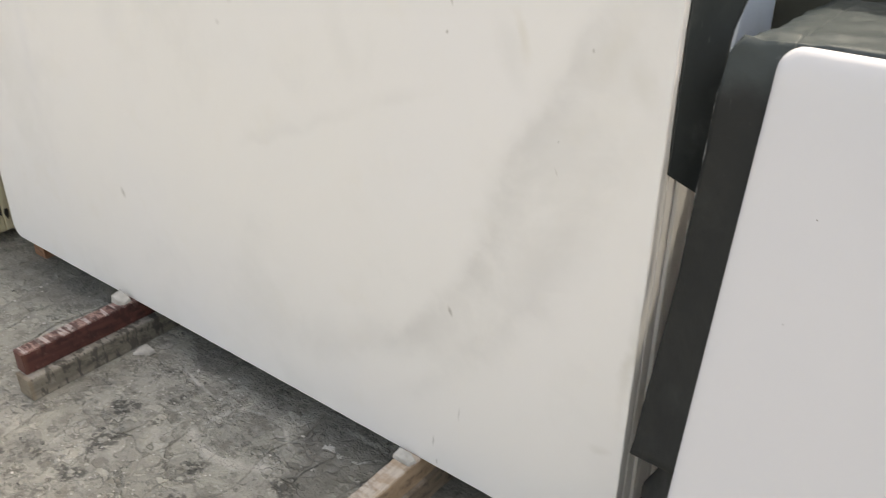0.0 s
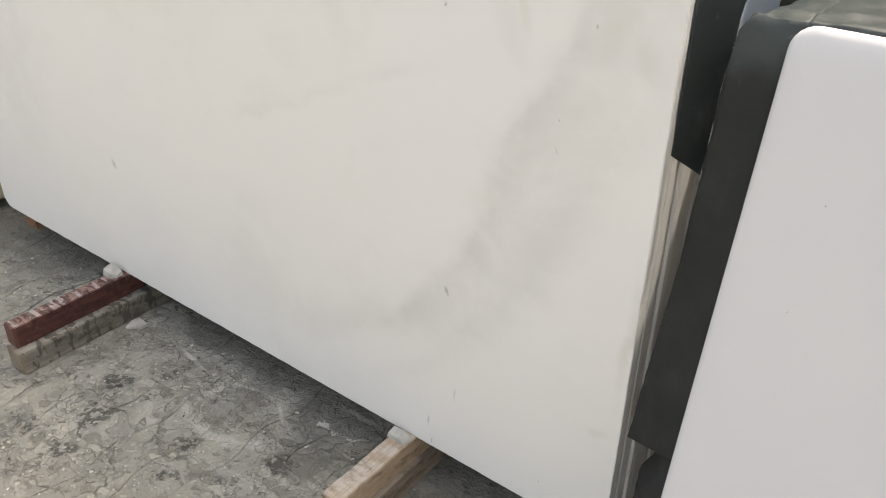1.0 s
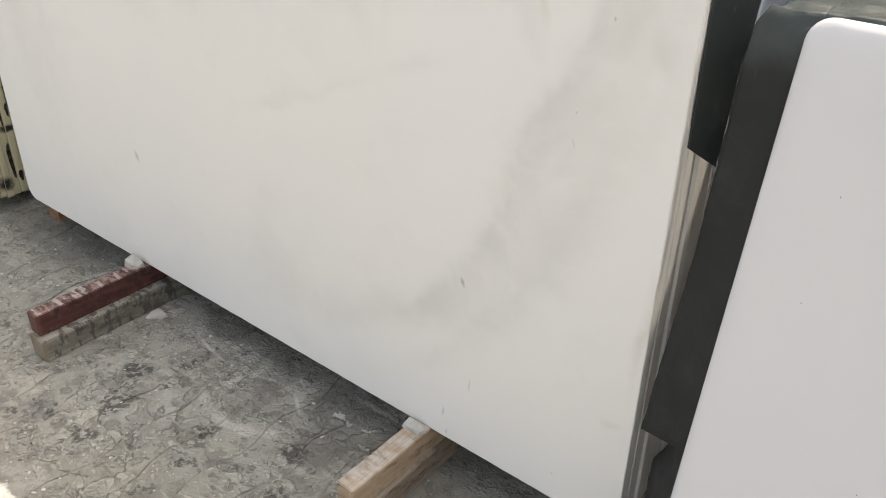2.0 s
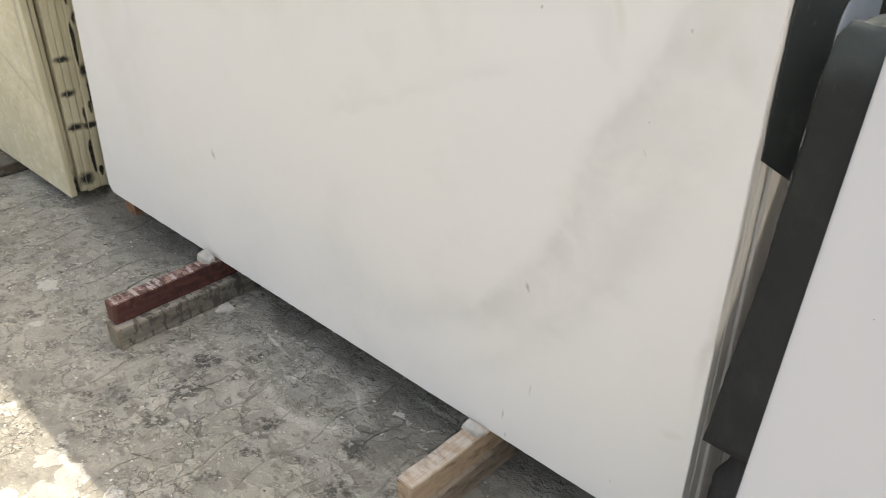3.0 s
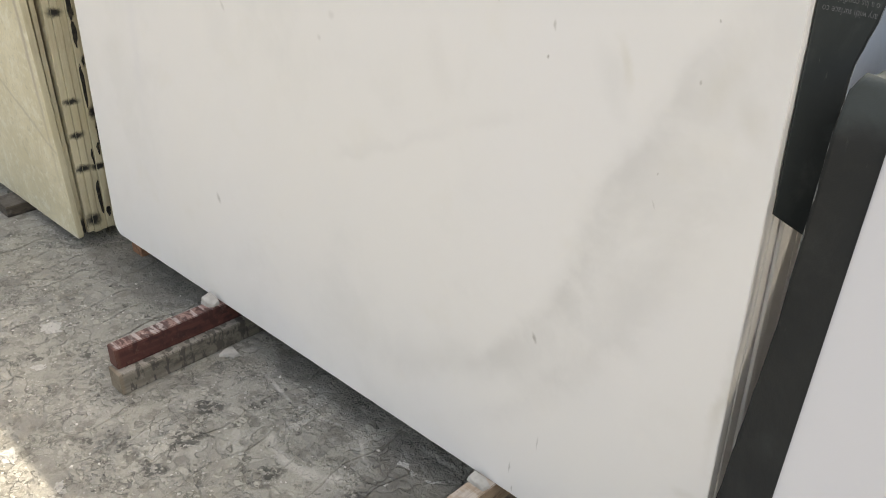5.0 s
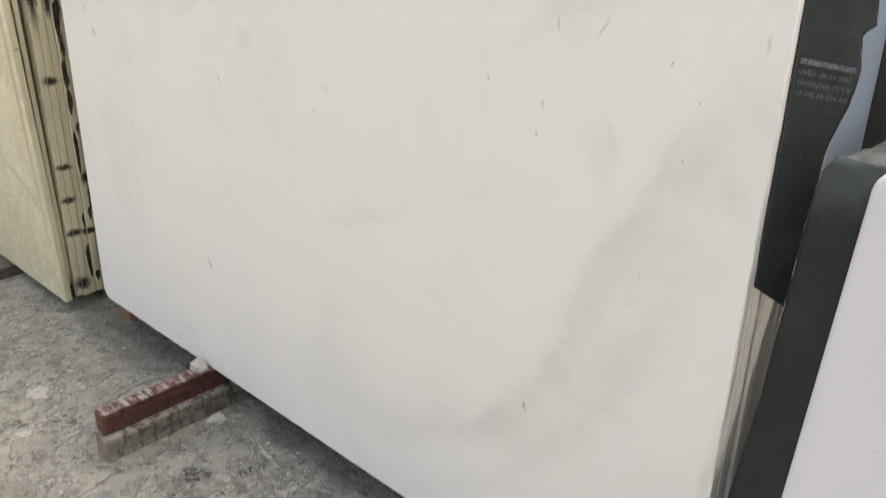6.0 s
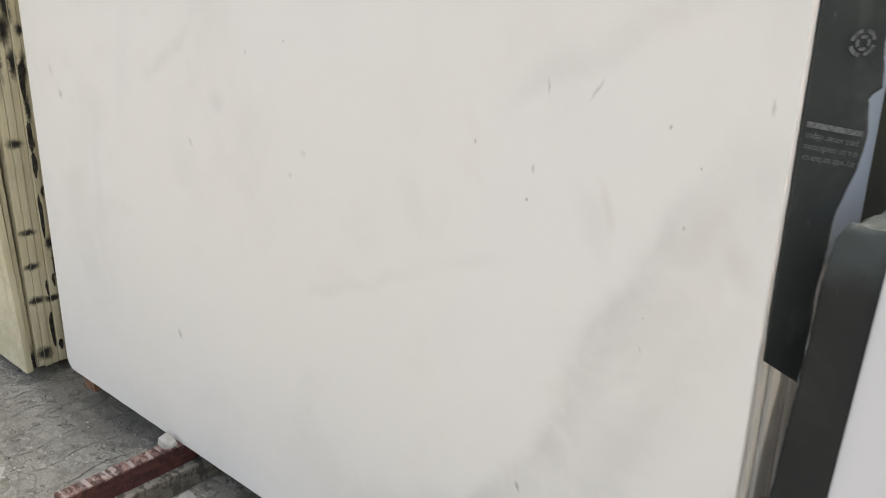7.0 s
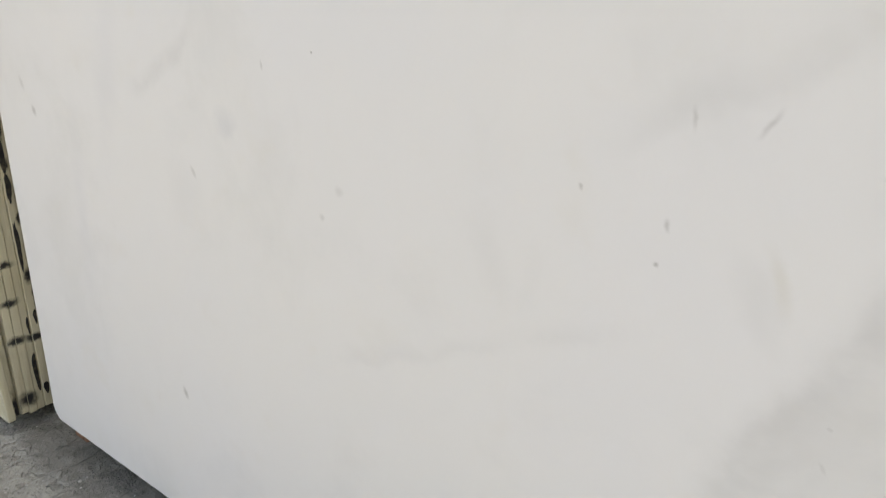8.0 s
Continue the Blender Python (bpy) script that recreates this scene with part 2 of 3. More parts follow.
def plastic(name, a, c, rough, dust, shine=0.4):
    m, nt, b = material(name)
    co = obj_co(nt)
    base = blend(nt, grain(nt, co, 3.0, 4), a, c)
    soil = calc(nt, 'MULTIPLY', span(nt, grain(nt, warped(nt, co, 5, 0.2), 9, 6, 0.68), 0.50, 0.78), dust)
    base = blend(nt, soil, base, (0.20, 0.215, 0.205))
    streak = span(nt, grain(nt, mapped(nt, co, scale=(14, 14, 3)), 6, 5, 0.7), 0.66, 0.74, 0, dust)
    base = blend(nt, streak, base, (0.27, 0.285, 0.275))
    put(nt, b.inputs["Base Color"], base)
    put(nt, b.inputs["Roughness"], span(nt, grain(nt, co, 10, 4), 0.3, 0.7, rough, rough + 0.15))
    b.inputs["Specular IOR Level"].default_value = shine
    bumped(nt, b, grain(nt, warped(nt, co, 6, 0.1), 30, 7, 0.72), 0.36, 0.004)
    return m


FILM = plastic("black_green_plastic_film", (0.026, 0.031, 0.031), (0.037, 0.043, 0.043), 0.46, 0.18, 0.3)
COVER = plastic("dusty_black_plastic_cover", (0.032, 0.041, 0.042), (0.050, 0.062, 0.063), 0.40, 0.34)
FLAP = plastic("smooth_black_plastic_flap", (0.016, 0.0175, 0.0175), (0.022, 0.0235, 0.0230), 0.55, 0.05, 0.25)


def paint_fold_light(m, low, high, tint):
    """Paints the lighter gradient of the rounded fold into the sheet's colour, between the heights low and high."""
    nt = m.node_tree
    b = nt.nodes["Principled BSDF"]
    base = b.inputs["Base Color"].links[0].from_socket
    sep = nt.nodes.new("ShaderNodeSeparateXYZ")
    put(nt, sep.inputs[0], warped(nt, warped(nt, obj_co(nt), 9, 0.10), 40, 0.03))
    put(nt, b.inputs["Base Color"], blend(nt, span(nt, sep.outputs[2], low, high, 0, 0.9), base, tint))


# the light on the rolled shoulder, put into the flap's colour
paint_fold_light(FLAP, 1.12, 1.21, (0.058, 0.070, 0.070))
COVER_DARK = plastic("dark_olive_plastic_cover", (0.085, 0.086, 0.066), (0.115, 0.115, 0.090), 0.6, 0.12, 0.25)


BLUE_SHEET = plastic("pale_blue_plastic_sheet", (0.43, 0.51, 0.60), (0.49, 0.57, 0.66), 0.35, 0.06)


def printed():
    m, nt, b = material("faded_grey_print")
    put(nt, b.inputs["Base Color"], blend(nt, span(nt, grain(nt, obj_co(nt), 160, 3), 0.4, 0.65), (0.15, 0.16, 0.165), (0.07, 0.075, 0.077)))
    b.inputs["Roughness"].default_value = 0.55
    return m


PRINT = printed()


def timber_mat(name, a, c, dusty, dusty_amount, grime=1.0, strokes=0.0):
    m, nt, b = material(name)
    co = obj_co(nt)
    run = mapped(nt, co, scale=(30, 2.0, 30))
    base = blend(nt, span(nt, grain(nt, warped(nt, run, 0.8, 0.8), 1.3, 5, 0.6), 0.35, 0.68), a, c)
    stain = span(nt, grain(nt, mapped(nt, co, (5, 2, 1), scale=(9, 5, 12)), 2.0, 5, 0.65), 0.50, 0.64, 0, 0.75)
    base = blend(nt, stain, base, tuple(0.35 * v for v in a))
    geo = nt.nodes.new("ShaderNodeNewGeometry")
    sep = nt.nodes.new("ShaderNodeSeparateXYZ")
    put(nt, sep.inputs[0], geo.outputs["Normal"])
    top = span(nt, sep.outputs[2], 0.5, 0.9)
    lie = span(nt, grain(nt, mapped(nt, co, scale=(1, 2.2, 1)), 16, 5, 0.65), 0.36, 0.62, 0.25, 1.0)
    base = blend(nt, calc(nt, 'MULTIPLY', calc(nt, 'MULTIPLY', top, lie), dusty_amount), base, dusty)
    side = span(nt, grain(nt, co, 24, 6, 0.75), 0.55, 0.68, 0, 0.5 * grime)
    base = blend(nt, side, base, dusty)
    base = blend(nt, span(nt, grain(nt, mapped(nt, co, (2, 4, 1)), 17, 6, 0.75), 0.52, 0.66, 0, 0.65 * grime), base, tuple(0.3 * v for v in a))
    if strokes:         # brushed across the top
        brush = span(nt, grain(nt, mapped(nt, co, scale=(5, 75, 5)), 1.0, 3, 0.6), 0.50, 0.58, 0, strokes)
        base = blend(nt, calc(nt, 'MULTIPLY', brush, top), base, (0.66, 0.61, 0.57))
    fibre = grain(nt, mapped(nt, co, scale=(220, 9, 220)), 1.0, 3, 0.6)
    base = blend(nt, span(nt, fibre, 0.50, 0.68, 0, 0.28), base, tuple(0.45 * v for v in a))
    put(nt, b.inputs["Base Color"], base)
    b.inputs["Roughness"].default_value = 0.75
    bumped(nt, b, grain(nt, run, 2.2, 5, 0.65), 0.5, 0.003)
    return m


def blotched(m, dark, end_tint):
    """Adds grimy blotches to a timber and a browner sawn end."""
    nt = m.node_tree
    b = nt.nodes["Principled BSDF"]
    base = b.inputs["Base Color"].links[0].from_socket
    co = obj_co(nt)
    base = blend(nt, span(nt, grain(nt, mapped(nt, co, (7, 3, 2), scale=(1, 1.6, 0.6)), 26, 3, 0.6), 0.50, 0.57, 0, 0.75), base, dark)
    sep = nt.nodes.new("ShaderNodeSeparateXYZ")
    put(nt, sep.inputs[0], co)
    base = blend(nt, span(nt, sep.outputs[1], 0.016, 0.004, 0, 0.7), base, end_tint)
    put(nt, b.inputs["Base Color"], base)
    return m


WOOD_RED = timber_mat("maroon_stained_timber", (0.062, 0.019, 0.015), (0.105, 0.034, 0.026), (0.36, 0.235, 0.20), 0.9, 0.35, 0.5)
WOOD_GREY = timber_mat("weathered_grey_timber", (0.17, 0.152, 0.122), (0.29, 0.262, 0.215), (0.42, 0.40, 0.36), 0.6, 0.6)
WOOD_TAN = timber_mat("tan_sawn_timber", (0.35, 0.245, 0.16), (0.45, 0.335, 0.225), (0.58, 0.53, 0.46), 0.85, 0.5)
WOOD_ORANGE = timber_mat("orange_brown_block", (0.27, 0.135, 0.075), (0.36, 0.19, 0.11), (0.36, 0.30, 0.24), 0.3)
WOOD_DARK = timber_mat("dark_weathered_timber", (0.060, 0.048, 0.036), (0.11, 0.09, 0.068), (0.22, 0.20, 0.17), 0.35)
WOOD_BROWN = timber_mat("orange_brown_timber", (0.21, 0.160, 0.115), (0.32, 0.255, 0.19), (0.40, 0.36, 0.31), 0.5, 0.6)


blotched(WOOD_GREY, (0.055, 0.050, 0.042), (0.24, 0.19, 0.13))
blotched(WOOD_RED, (0.045, 0.014, 0.011), (0.13, 0.055, 0.040))


def floor_mat(name, joints=False):
    """Grey concrete paver skin: cement slurry in angular flakes, oily dirt with the slab's contact shade painted in,
    pale specks; stains run on over the joints.
    """
    m, nt, b = material(name)
    co = world_co(nt)
    base = blend(nt, span(nt, grain(nt, co, 2.4, 4), 0.35, 0.68), (0.302, 0.290, 0.250), (0.392, 0.378, 0.328))
    base = blend(nt, span(nt, grain(nt, warped(nt, co, 7, 0.12), 10, 5, 0.62), 0.46, 0.60, 0, 0.45), base, (0.455, 0.438, 0.372))
    base = blend(nt, span(nt, grain(nt, mapped(nt, warped(nt, co, 12, 0.06), (4, 9, 0)), 15, 5, 0.62), 0.52, 0.60, 0, 0.68), base, (0.200, 0.192, 0.157))
    relief = 0.0
    torn = warped(nt, warped(nt, co, 16, 0.05), 60, 0.014)
    for scale, off, turn, pale_at, dark_at, amount in ((15, 0, 20, 0.82, 0.13, 0.58), (27, 5, 50, 0.80, 0.17, 0.64), (50, 9, 10, 0.80, 0.16, 0.60)):
        n = nt.nodes.new("ShaderNodeTexVoronoi")
        put(nt, n.inputs["Vector"], mapped(nt, torn, (off, off, 0), (0, 0, turn), (1, 1.7, 1)))
        n.inputs["Scale"].default_value = scale
        sep = nt.nodes.new("ShaderNodeSeparateColor")
        put(nt, sep.inputs[0], n.outputs["Color"])
        where = span(nt, grain(nt, mapped(nt, co, (off, 2, 0)), 5, 3), 0.44, 0.56, 0.12, 1.0)
        near = span(nt, n.outputs["Distance"], 0.52, 0.40)
        light = calc(nt, 'MULTIPLY', calc(nt, 'MULTIPLY', span(nt, sep.outputs[0], pale_at, pale_at + 0.03), near), where)
        dark = calc(nt, 'MULTIPLY', calc(nt, 'MULTIPLY', span(nt, sep.outputs[0], dark_at, dark_at - 0.03), near), where)
        base = blend(nt, calc(nt, 'MULTIPLY', light, amount), base, (0.540, 0.520, 0.445))
        base = blend(nt, calc(nt, 'MULTIPLY', dark, amount), base, (0.165, 0.160, 0.135))
        relief = calc(nt, 'ADD', relief, calc(nt, 'MULTIPLY', calc(nt, 'SUBTRACT', light, dark), 0.5))
    speck = calc(nt, 'MULTIPLY', span(nt, cells(nt, warped(nt, co, 60, 0.01), 58), 0.20, 0.13), span(nt, grain(nt, mapped(nt, co, (2, 2, 0)), 8, 3), 0.50, 0.58))
    base = blend(nt, calc(nt, 'MULTIPLY', speck, 0.85), base, (0.640, 0.625, 0.570))
    base = blend(nt, span(nt, grain(nt, co, 210, 4, 0.8), 0.52, 0.66, 0, 0.35), base, (0.235, 0.226, 0.190))
    base = blend(nt, span(nt, grain(nt, mapped(nt, co, (7, 7, 0)), 150, 4, 0.8), 0.55, 0.68, 0, 0.35), base, (0.545, 0.528, 0.480))
    crack = 0.0
    for scale, off, wide, amount in ((6.0, 3.0, 0.007, 0.55), (17.0, 8.0, 0.016, 0.45), (34.0, 1.0, 0.030, 0.35)):
        swirl = grain(nt, mapped(nt, warped(nt, co, scale * 1.2, 0.6 / scale), (off, off, 0)), scale, 3, 0.5)
        line = span(nt, calc(nt, 'ABSOLUTE', calc(nt, 'SUBTRACT', swirl, 0.5)), wide, 0.003)
        line = calc(nt, 'MULTIPLY', line, span(nt, grain(nt, mapped(nt, co, (off * 2, 0, 0)), 6, 3), 0.53, 0.60))
        base = blend(nt, calc(nt, 'MULTIPLY', line, amount), base, (0.120, 0.114, 0.094))
        pale = calc(nt, 'MULTIPLY', span(nt, swirl, 0.505, 0.52), span(nt, swirl, 0.56, 0.53))
        pale = calc(nt, 'MULTIPLY', pale, span(nt, grain(nt, mapped(nt, co, (off * 2, 0, 0)), 6, 3), 0.48, 0.60))
        base = blend(nt, calc(nt, 'MULTIPLY', pale, 0.40), base, (0.545, 0.530, 0.478))
        crack = calc(nt, 'MAXIMUM', line, crack)
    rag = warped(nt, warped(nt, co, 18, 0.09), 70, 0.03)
    # ragged dark patches: oily dirt, plus contact shade painted along the slab's foot
    for x, y, rx, ry, tilt in DIRT_AND_SHADE:
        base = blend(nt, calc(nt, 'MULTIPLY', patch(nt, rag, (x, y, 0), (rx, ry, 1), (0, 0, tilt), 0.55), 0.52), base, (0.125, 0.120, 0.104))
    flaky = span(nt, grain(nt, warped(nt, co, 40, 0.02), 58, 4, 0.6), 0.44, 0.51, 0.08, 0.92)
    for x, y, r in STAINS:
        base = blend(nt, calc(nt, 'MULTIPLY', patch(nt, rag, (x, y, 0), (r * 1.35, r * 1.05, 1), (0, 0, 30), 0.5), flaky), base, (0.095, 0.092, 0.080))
    soft = warped(nt, warped(nt, co, 22, 0.014), 70, 0.008)
    for x, y, rx, ry, tilt in DUST:
        base = blend(nt, calc(nt, 'MULTIPLY', patch(nt, soft, (x, y, 0), (rx * 1.2, ry * 1.6, 1), (0, 0, tilt), 0.2), 0.62), base, (0.660, 0.640, 0.580))
    for x, y, r in PLASTER:
        base = blend(nt, calc(nt, 'MULTIPLY', patch(nt, rag, (x, y, 0), (r, r * 0.6, 1), (0, 0, 15), 0.85), 0.8), base, (0.650, 0.638, 0.590))
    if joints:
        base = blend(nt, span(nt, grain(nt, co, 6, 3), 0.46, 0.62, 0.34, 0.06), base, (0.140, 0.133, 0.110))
    else:
        base = blend(nt, span(nt, random_of(nt), 0, 1, 0, 0.16), base, (0.306, 0.294, 0.221))
    put(nt, b.inputs["Base Color"], base)
    put(nt, b.inputs["Roughness"], span(nt, grain(nt, co, 7, 3), 0.35, 0.65, 0.65, 0.9))
    h = calc(nt, 'ADD', calc(nt, 'MULTIPLY', grain(nt, co, 120, 5, 0.7), 0.7), calc(nt, 'MULTIPLY', grain(nt, warped(nt, co, 14, 0.08), 20, 4, 0.6), 1.8))
    h = calc(nt, 'ADD', calc(nt, 'SUBTRACT', h, calc(nt, 'MULTIPLY', crack, 0.9)), relief)
    bumped(nt, b, h, 1.0, 0.0080)
    return m


# x, y, radii, tilt of oily dirt and painted contact shade at the slab's foot; x, y, radius of dark stains; x, y, radii,
# tilt of scuffed dust; x, y, radius of spilt plaster
DIRT_AND_SHADE = [(-1.75, 0.17, 0.50, 0.10, 0), (-1.36, 0.10, 0.17, 0.12, 0), (-1.08, 0.13, 0.22, 0.13, 0), (-0.82, 0.02, 0.15, 0.13, -20),
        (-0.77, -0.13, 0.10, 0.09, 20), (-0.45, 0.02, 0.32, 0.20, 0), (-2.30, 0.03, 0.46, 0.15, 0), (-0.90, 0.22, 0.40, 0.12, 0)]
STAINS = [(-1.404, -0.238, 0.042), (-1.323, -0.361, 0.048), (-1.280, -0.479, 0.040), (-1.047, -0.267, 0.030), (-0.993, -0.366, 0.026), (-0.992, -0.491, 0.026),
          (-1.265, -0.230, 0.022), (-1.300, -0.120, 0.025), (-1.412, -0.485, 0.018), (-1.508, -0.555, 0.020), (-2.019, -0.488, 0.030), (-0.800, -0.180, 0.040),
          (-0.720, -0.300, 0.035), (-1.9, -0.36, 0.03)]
DUST = [(-1.150, -0.190, 0.05, 0.014, -28), (-1.055, -0.212, 0.07, 0.016, -4), (-0.970, -0.200, 0.06, 0.018, 14), (-0.905, -0.166, 0.03, 0.014, 32),
        (-1.33, -0.04, 0.12, 0.006, -8), (-1.10, -0.03, 0.09, 0.006, 14), (-0.94, -0.04, 0.06, 0.006, -32),
        (-1.15, -0.10, 0.06, 0.010, 80), (-0.75, 0.08, 0.09, 0.008, 0)]
PLASTER = [(-1.19, -0.78, 0.09), (-1.33, -0.73, 0.05), (-1.52, -0.86, 0.10), (-1.09, -0.68, 0.03), (-2.145, -0.379, 0.05), (-1.42, -0.95, 0.08),
           (-1.95, -0.50, 0.03), (-0.812, 0.003, 0.022), (-0.776, -0.010, 0.014), (-0.715, 0.005, 0.012),
           (-1.26, -0.86, 0.05), (-1.237, -0.71, 0.06), (-1.105, -0.672, 0.03), (-1.377, -0.678, 0.03), (-1.60, -0.72, 0.04)]
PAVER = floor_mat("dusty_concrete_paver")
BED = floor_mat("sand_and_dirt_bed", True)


def rendered():
    m, nt, b = material("grey_cement_render")
    co = world_co(nt)
    base = blend(nt, span(nt, grain(nt, co, 2.0, 5), 0.35, 0.7), (0.24, 0.23, 0.21), (0.34, 0.33, 0.30))
    put(nt, b.inputs["Base Color"], blend(nt, span(nt, grain(nt, co, 40, 4), 0.5, 0.7, 0, 0.4), base, (0.2, 0.19, 0.17)))
    b.inputs["Roughness"].default_value = 0.9
    bumped(nt, b, grain(nt, co, 60, 4), 0.4, 0.004)
    return m


RENDERED = rendered()


def chip_mat():
    m, nt, b = material("broken_white_marble")
    co = obj_co(nt)
    put(nt, b.inputs["Base Color"], blend(nt, span(nt, grain(nt, co, 25, 4), 0.35, 0.7), (0.50, 0.485, 0.44), (0.34, 0.325, 0.29)))
    b.inputs["Roughness"].default_value = 0.7
    bumped(nt, b, grain(nt, co, 150, 4), 0.4, 0.002)
    return m


CHIP = chip_mat()


def grit_mat(name, a, c):
    m, nt, b = material(name)
    rand = nt.nodes.new("ShaderNodeNewGeometry").outputs["Random Per Island"]
    put(nt, b.inputs["Base Color"], blend(nt, rand, a, c))
    b.inputs["Roughness"].default_value = 0.85
    return m


GRIT = grit_mat("grey_grit", (0.10, 0.095, 0.085), (0.34, 0.33, 0.29))
PALE_GRIT = grit_mat("pale_grit", (0.42, 0.40, 0.35), (0.68, 0.66, 0.61))


# ---------------------------------------------------------------- mesh helpers
def part(name, bm, mat, parent=None, label=""):
    me = bpy.data.meshes.new(name)
    bm.to_mesh(me)
    bm.free()
    for q in (mat if isinstance(mat, (tuple, list)) else (mat,)):
        me.materials.append(q)
    ob = new(name, me)
    ob.parent = parent
    if label:
        tagged(ob, label)
    return ob


def smooth(ob, angle=35):
    for f in ob.data.polygons:
        f.use_smooth = True
    ob.data.set_sharp_from_angle(angle=radians(angle))
    return ob


def outline(w, h, radii, step=0.03, rough=0.0, seed=0):
    """Outline in x (-w to 0) and z (0 to h); radii of the corners: bottom left, bottom right, top right, top left."""
    pts = []
    corners = [(-w, 0, 180, radii[0]), (0, 0, 270, radii[1]), (0, h, 0, radii[2]), (-w, h, 90, radii[3])]
    for i, (cx, cz, a0, r) in enumerate(corners):
        ox, oz = cx + (r if cx < 0 else -r), cz + (r if cz == 0 else -r)
        for k in range(7):
            a = radians(a0 + 15 * k)
            pts.append((ox + r * math.cos(a), oz + r * math.sin(a)))
    out = []
    for (x0, z0), (x1, z1) in zip(pts, pts[1:] + pts[:1]):
        n = max(1, int(math.hypot(x1 - x0, z1 - z0) / step))
        out += [(x0 + (x1 - x0) * k / n, z0 + (z1 - z0) * k / n) for k in range(n)]
    if rough:
        out = [(x + rough * noise.noise((x * 23, z * 23, seed)), z + rough * noise.noise((x * 23, z * 23, seed + 9))) for x, z in out]
    return out


def slab_bm(w, h, t, radii=(0.01,) * 4, ease=0.002, rough=0.0, seed=0, step=0.03, pillow=()):
    """A slab with eased edges; its front face looks to -y at y = 0."""
    bm = bmesh.new()
    pts = outline(w, h, radii, step, rough, seed)
    cx, cz = -w / 2, h / 2

    def ring(y, inset):
        return [bm.verts.new((x - inset * (1 if x > cx else -1) * (abs(x - cx) > w / 2 - 0.2), y, z - inset * (1 if z > cz else -1) * (abs(z - cz) > h / 2 - 0.2)))
                for x, z in pts]
    rings = [ring(y, i) for y, i in (pillow or ((0, ease), (ease, 0)))] + [ring(t - ease, 0), ring(t, ease)]
    bm.faces.new(rings[0])
    bm.faces.new(rings[-1][::-1])
    n = len(pts)
    for a, c in zip(rings, rings[1:]):
        for i in range(n):
            bm.faces.new((a[i], c[i], c[(i + 1) % n], a[(i + 1) % n]))
    bmesh.ops.recalc_face_normals(bm, faces=bm.faces)
    return bm


def beam_bm(size, seed, wear=0.0022, bevel=0.0022):
    """A sawn timber lying along y with worn arrises; it starts at y = 0 and rests on z = 0."""
    bm = bmesh.new()
    bmesh.ops.create_cube(bm, size=1)
    for v in bm.verts:
        v.co = Vector((v.co.x * size[0], (v.co.y + 0.5) * size[1], (v.co.z + 0.5) * size[2]))
    bmesh.ops.bevel(bm, geom=bm.edges[:], offset=bevel, segments=2, affect='EDGES')
    for k in range(1, 24):
        bmesh.ops.bisect_plane(bm, geom=bm.verts[:] + bm.edges[:] + bm.faces[:], plane_co=(0, size[1] * k / 24, 0), plane_no=(0, 1, 0))
    for v in bm.verts:
        d = Vector((noise.noise(v.co * 30 + Vector((seed, 0, 0))), 0, noise.noise(v.co * 30 + Vector((0, seed, 5)))))
        if v.co.z < 0.006:
            d.z = 0
        v.co += d * wear
    return bm


def rock_bm(size, seed, n=16):
    rnd = random.Random(seed)
    bm = bmesh.new()
    for _ in range(n):
        bm.verts.new(((rnd.random() - 0.5) * size[0], (rnd.random() - 0.5) * size[1], rnd.random() * size[2]))
    for x, y in ((-0.45, -0.3), (0.45, -0.35), (0.3, 0.45), (-0.35, 0.4)):
        bm.verts.new((x * size[0], y * size[1], 0))
    bmesh.ops.convex_hull(bm, input=bm.verts)
    bmesh.ops.delete(bm, geom=[v for v in bm.verts if not v.link_faces], context='VERTS')
    bmesh.ops.bevel(bm, geom=bm.edges[:], offset=min(size) * 0.03, segments=1, affect='EDGES')
    return bm


# ---------------------------------------------------------------- ground
bm = bmesh.new()
bmesh.ops.create_grid(bm, x_segments=4, y_segments=4, size=600)
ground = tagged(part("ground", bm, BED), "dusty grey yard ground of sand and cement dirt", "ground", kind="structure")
ground.location.z = -0.03
bm = bmesh.new()
bmesh.ops.create_grid(bm, x_segments=330, y_segments=210, size=1)
for v in bm.verts:
    v.co = Vector((v.co.x * 5.5 - 1.5, v.co.y * 3.5 - 1.2, 0))
    v.co.z = -0.0012 + 0.0048 * noise.noise(v.co * 3.1) + 0.0030 * noise.noise(v.co * 11)
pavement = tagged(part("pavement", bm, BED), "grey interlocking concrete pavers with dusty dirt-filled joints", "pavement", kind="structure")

# ---------------------------------------------------------------- white marble stack
LEAN, REST = 0.96, 0.140
TALL, LONG = 1.75, 2.4016


END_GAP = 0.005


def trimmed(bm):
    """Ends the slab a little short of x = 0."""
    bmesh.ops.translate(bm, verts=bm.verts, vec=(-END_GAP, 0, 0))
    return bm


def leaning(y, dx=0.0, dz=0.0):
    return pose(dx, y, REST + dz, -LEAN)


front_slab = tagged(smooth(part("marble_slab", trimmed(slab_bm(LONG - END_GAP, TALL, 0.020, (0.045, 0.012, 0.012, 0.02), 0.0016, 0.0013, 3)), MARBLE_FRONT)),
                    "large honed off-white marble slab with faint grey veins on timbers", "stone slab", "slabs of the white marble stack", "thing")
front_slab.matrix_world = leaning(0)
rnd = random.Random(4)
back_slab = None
for k in range(1, 20):
    m = leaning(0.0203 * k, rnd.uniform(-0.0055, 0.0015), rnd.uniform(0.0, 0.006))
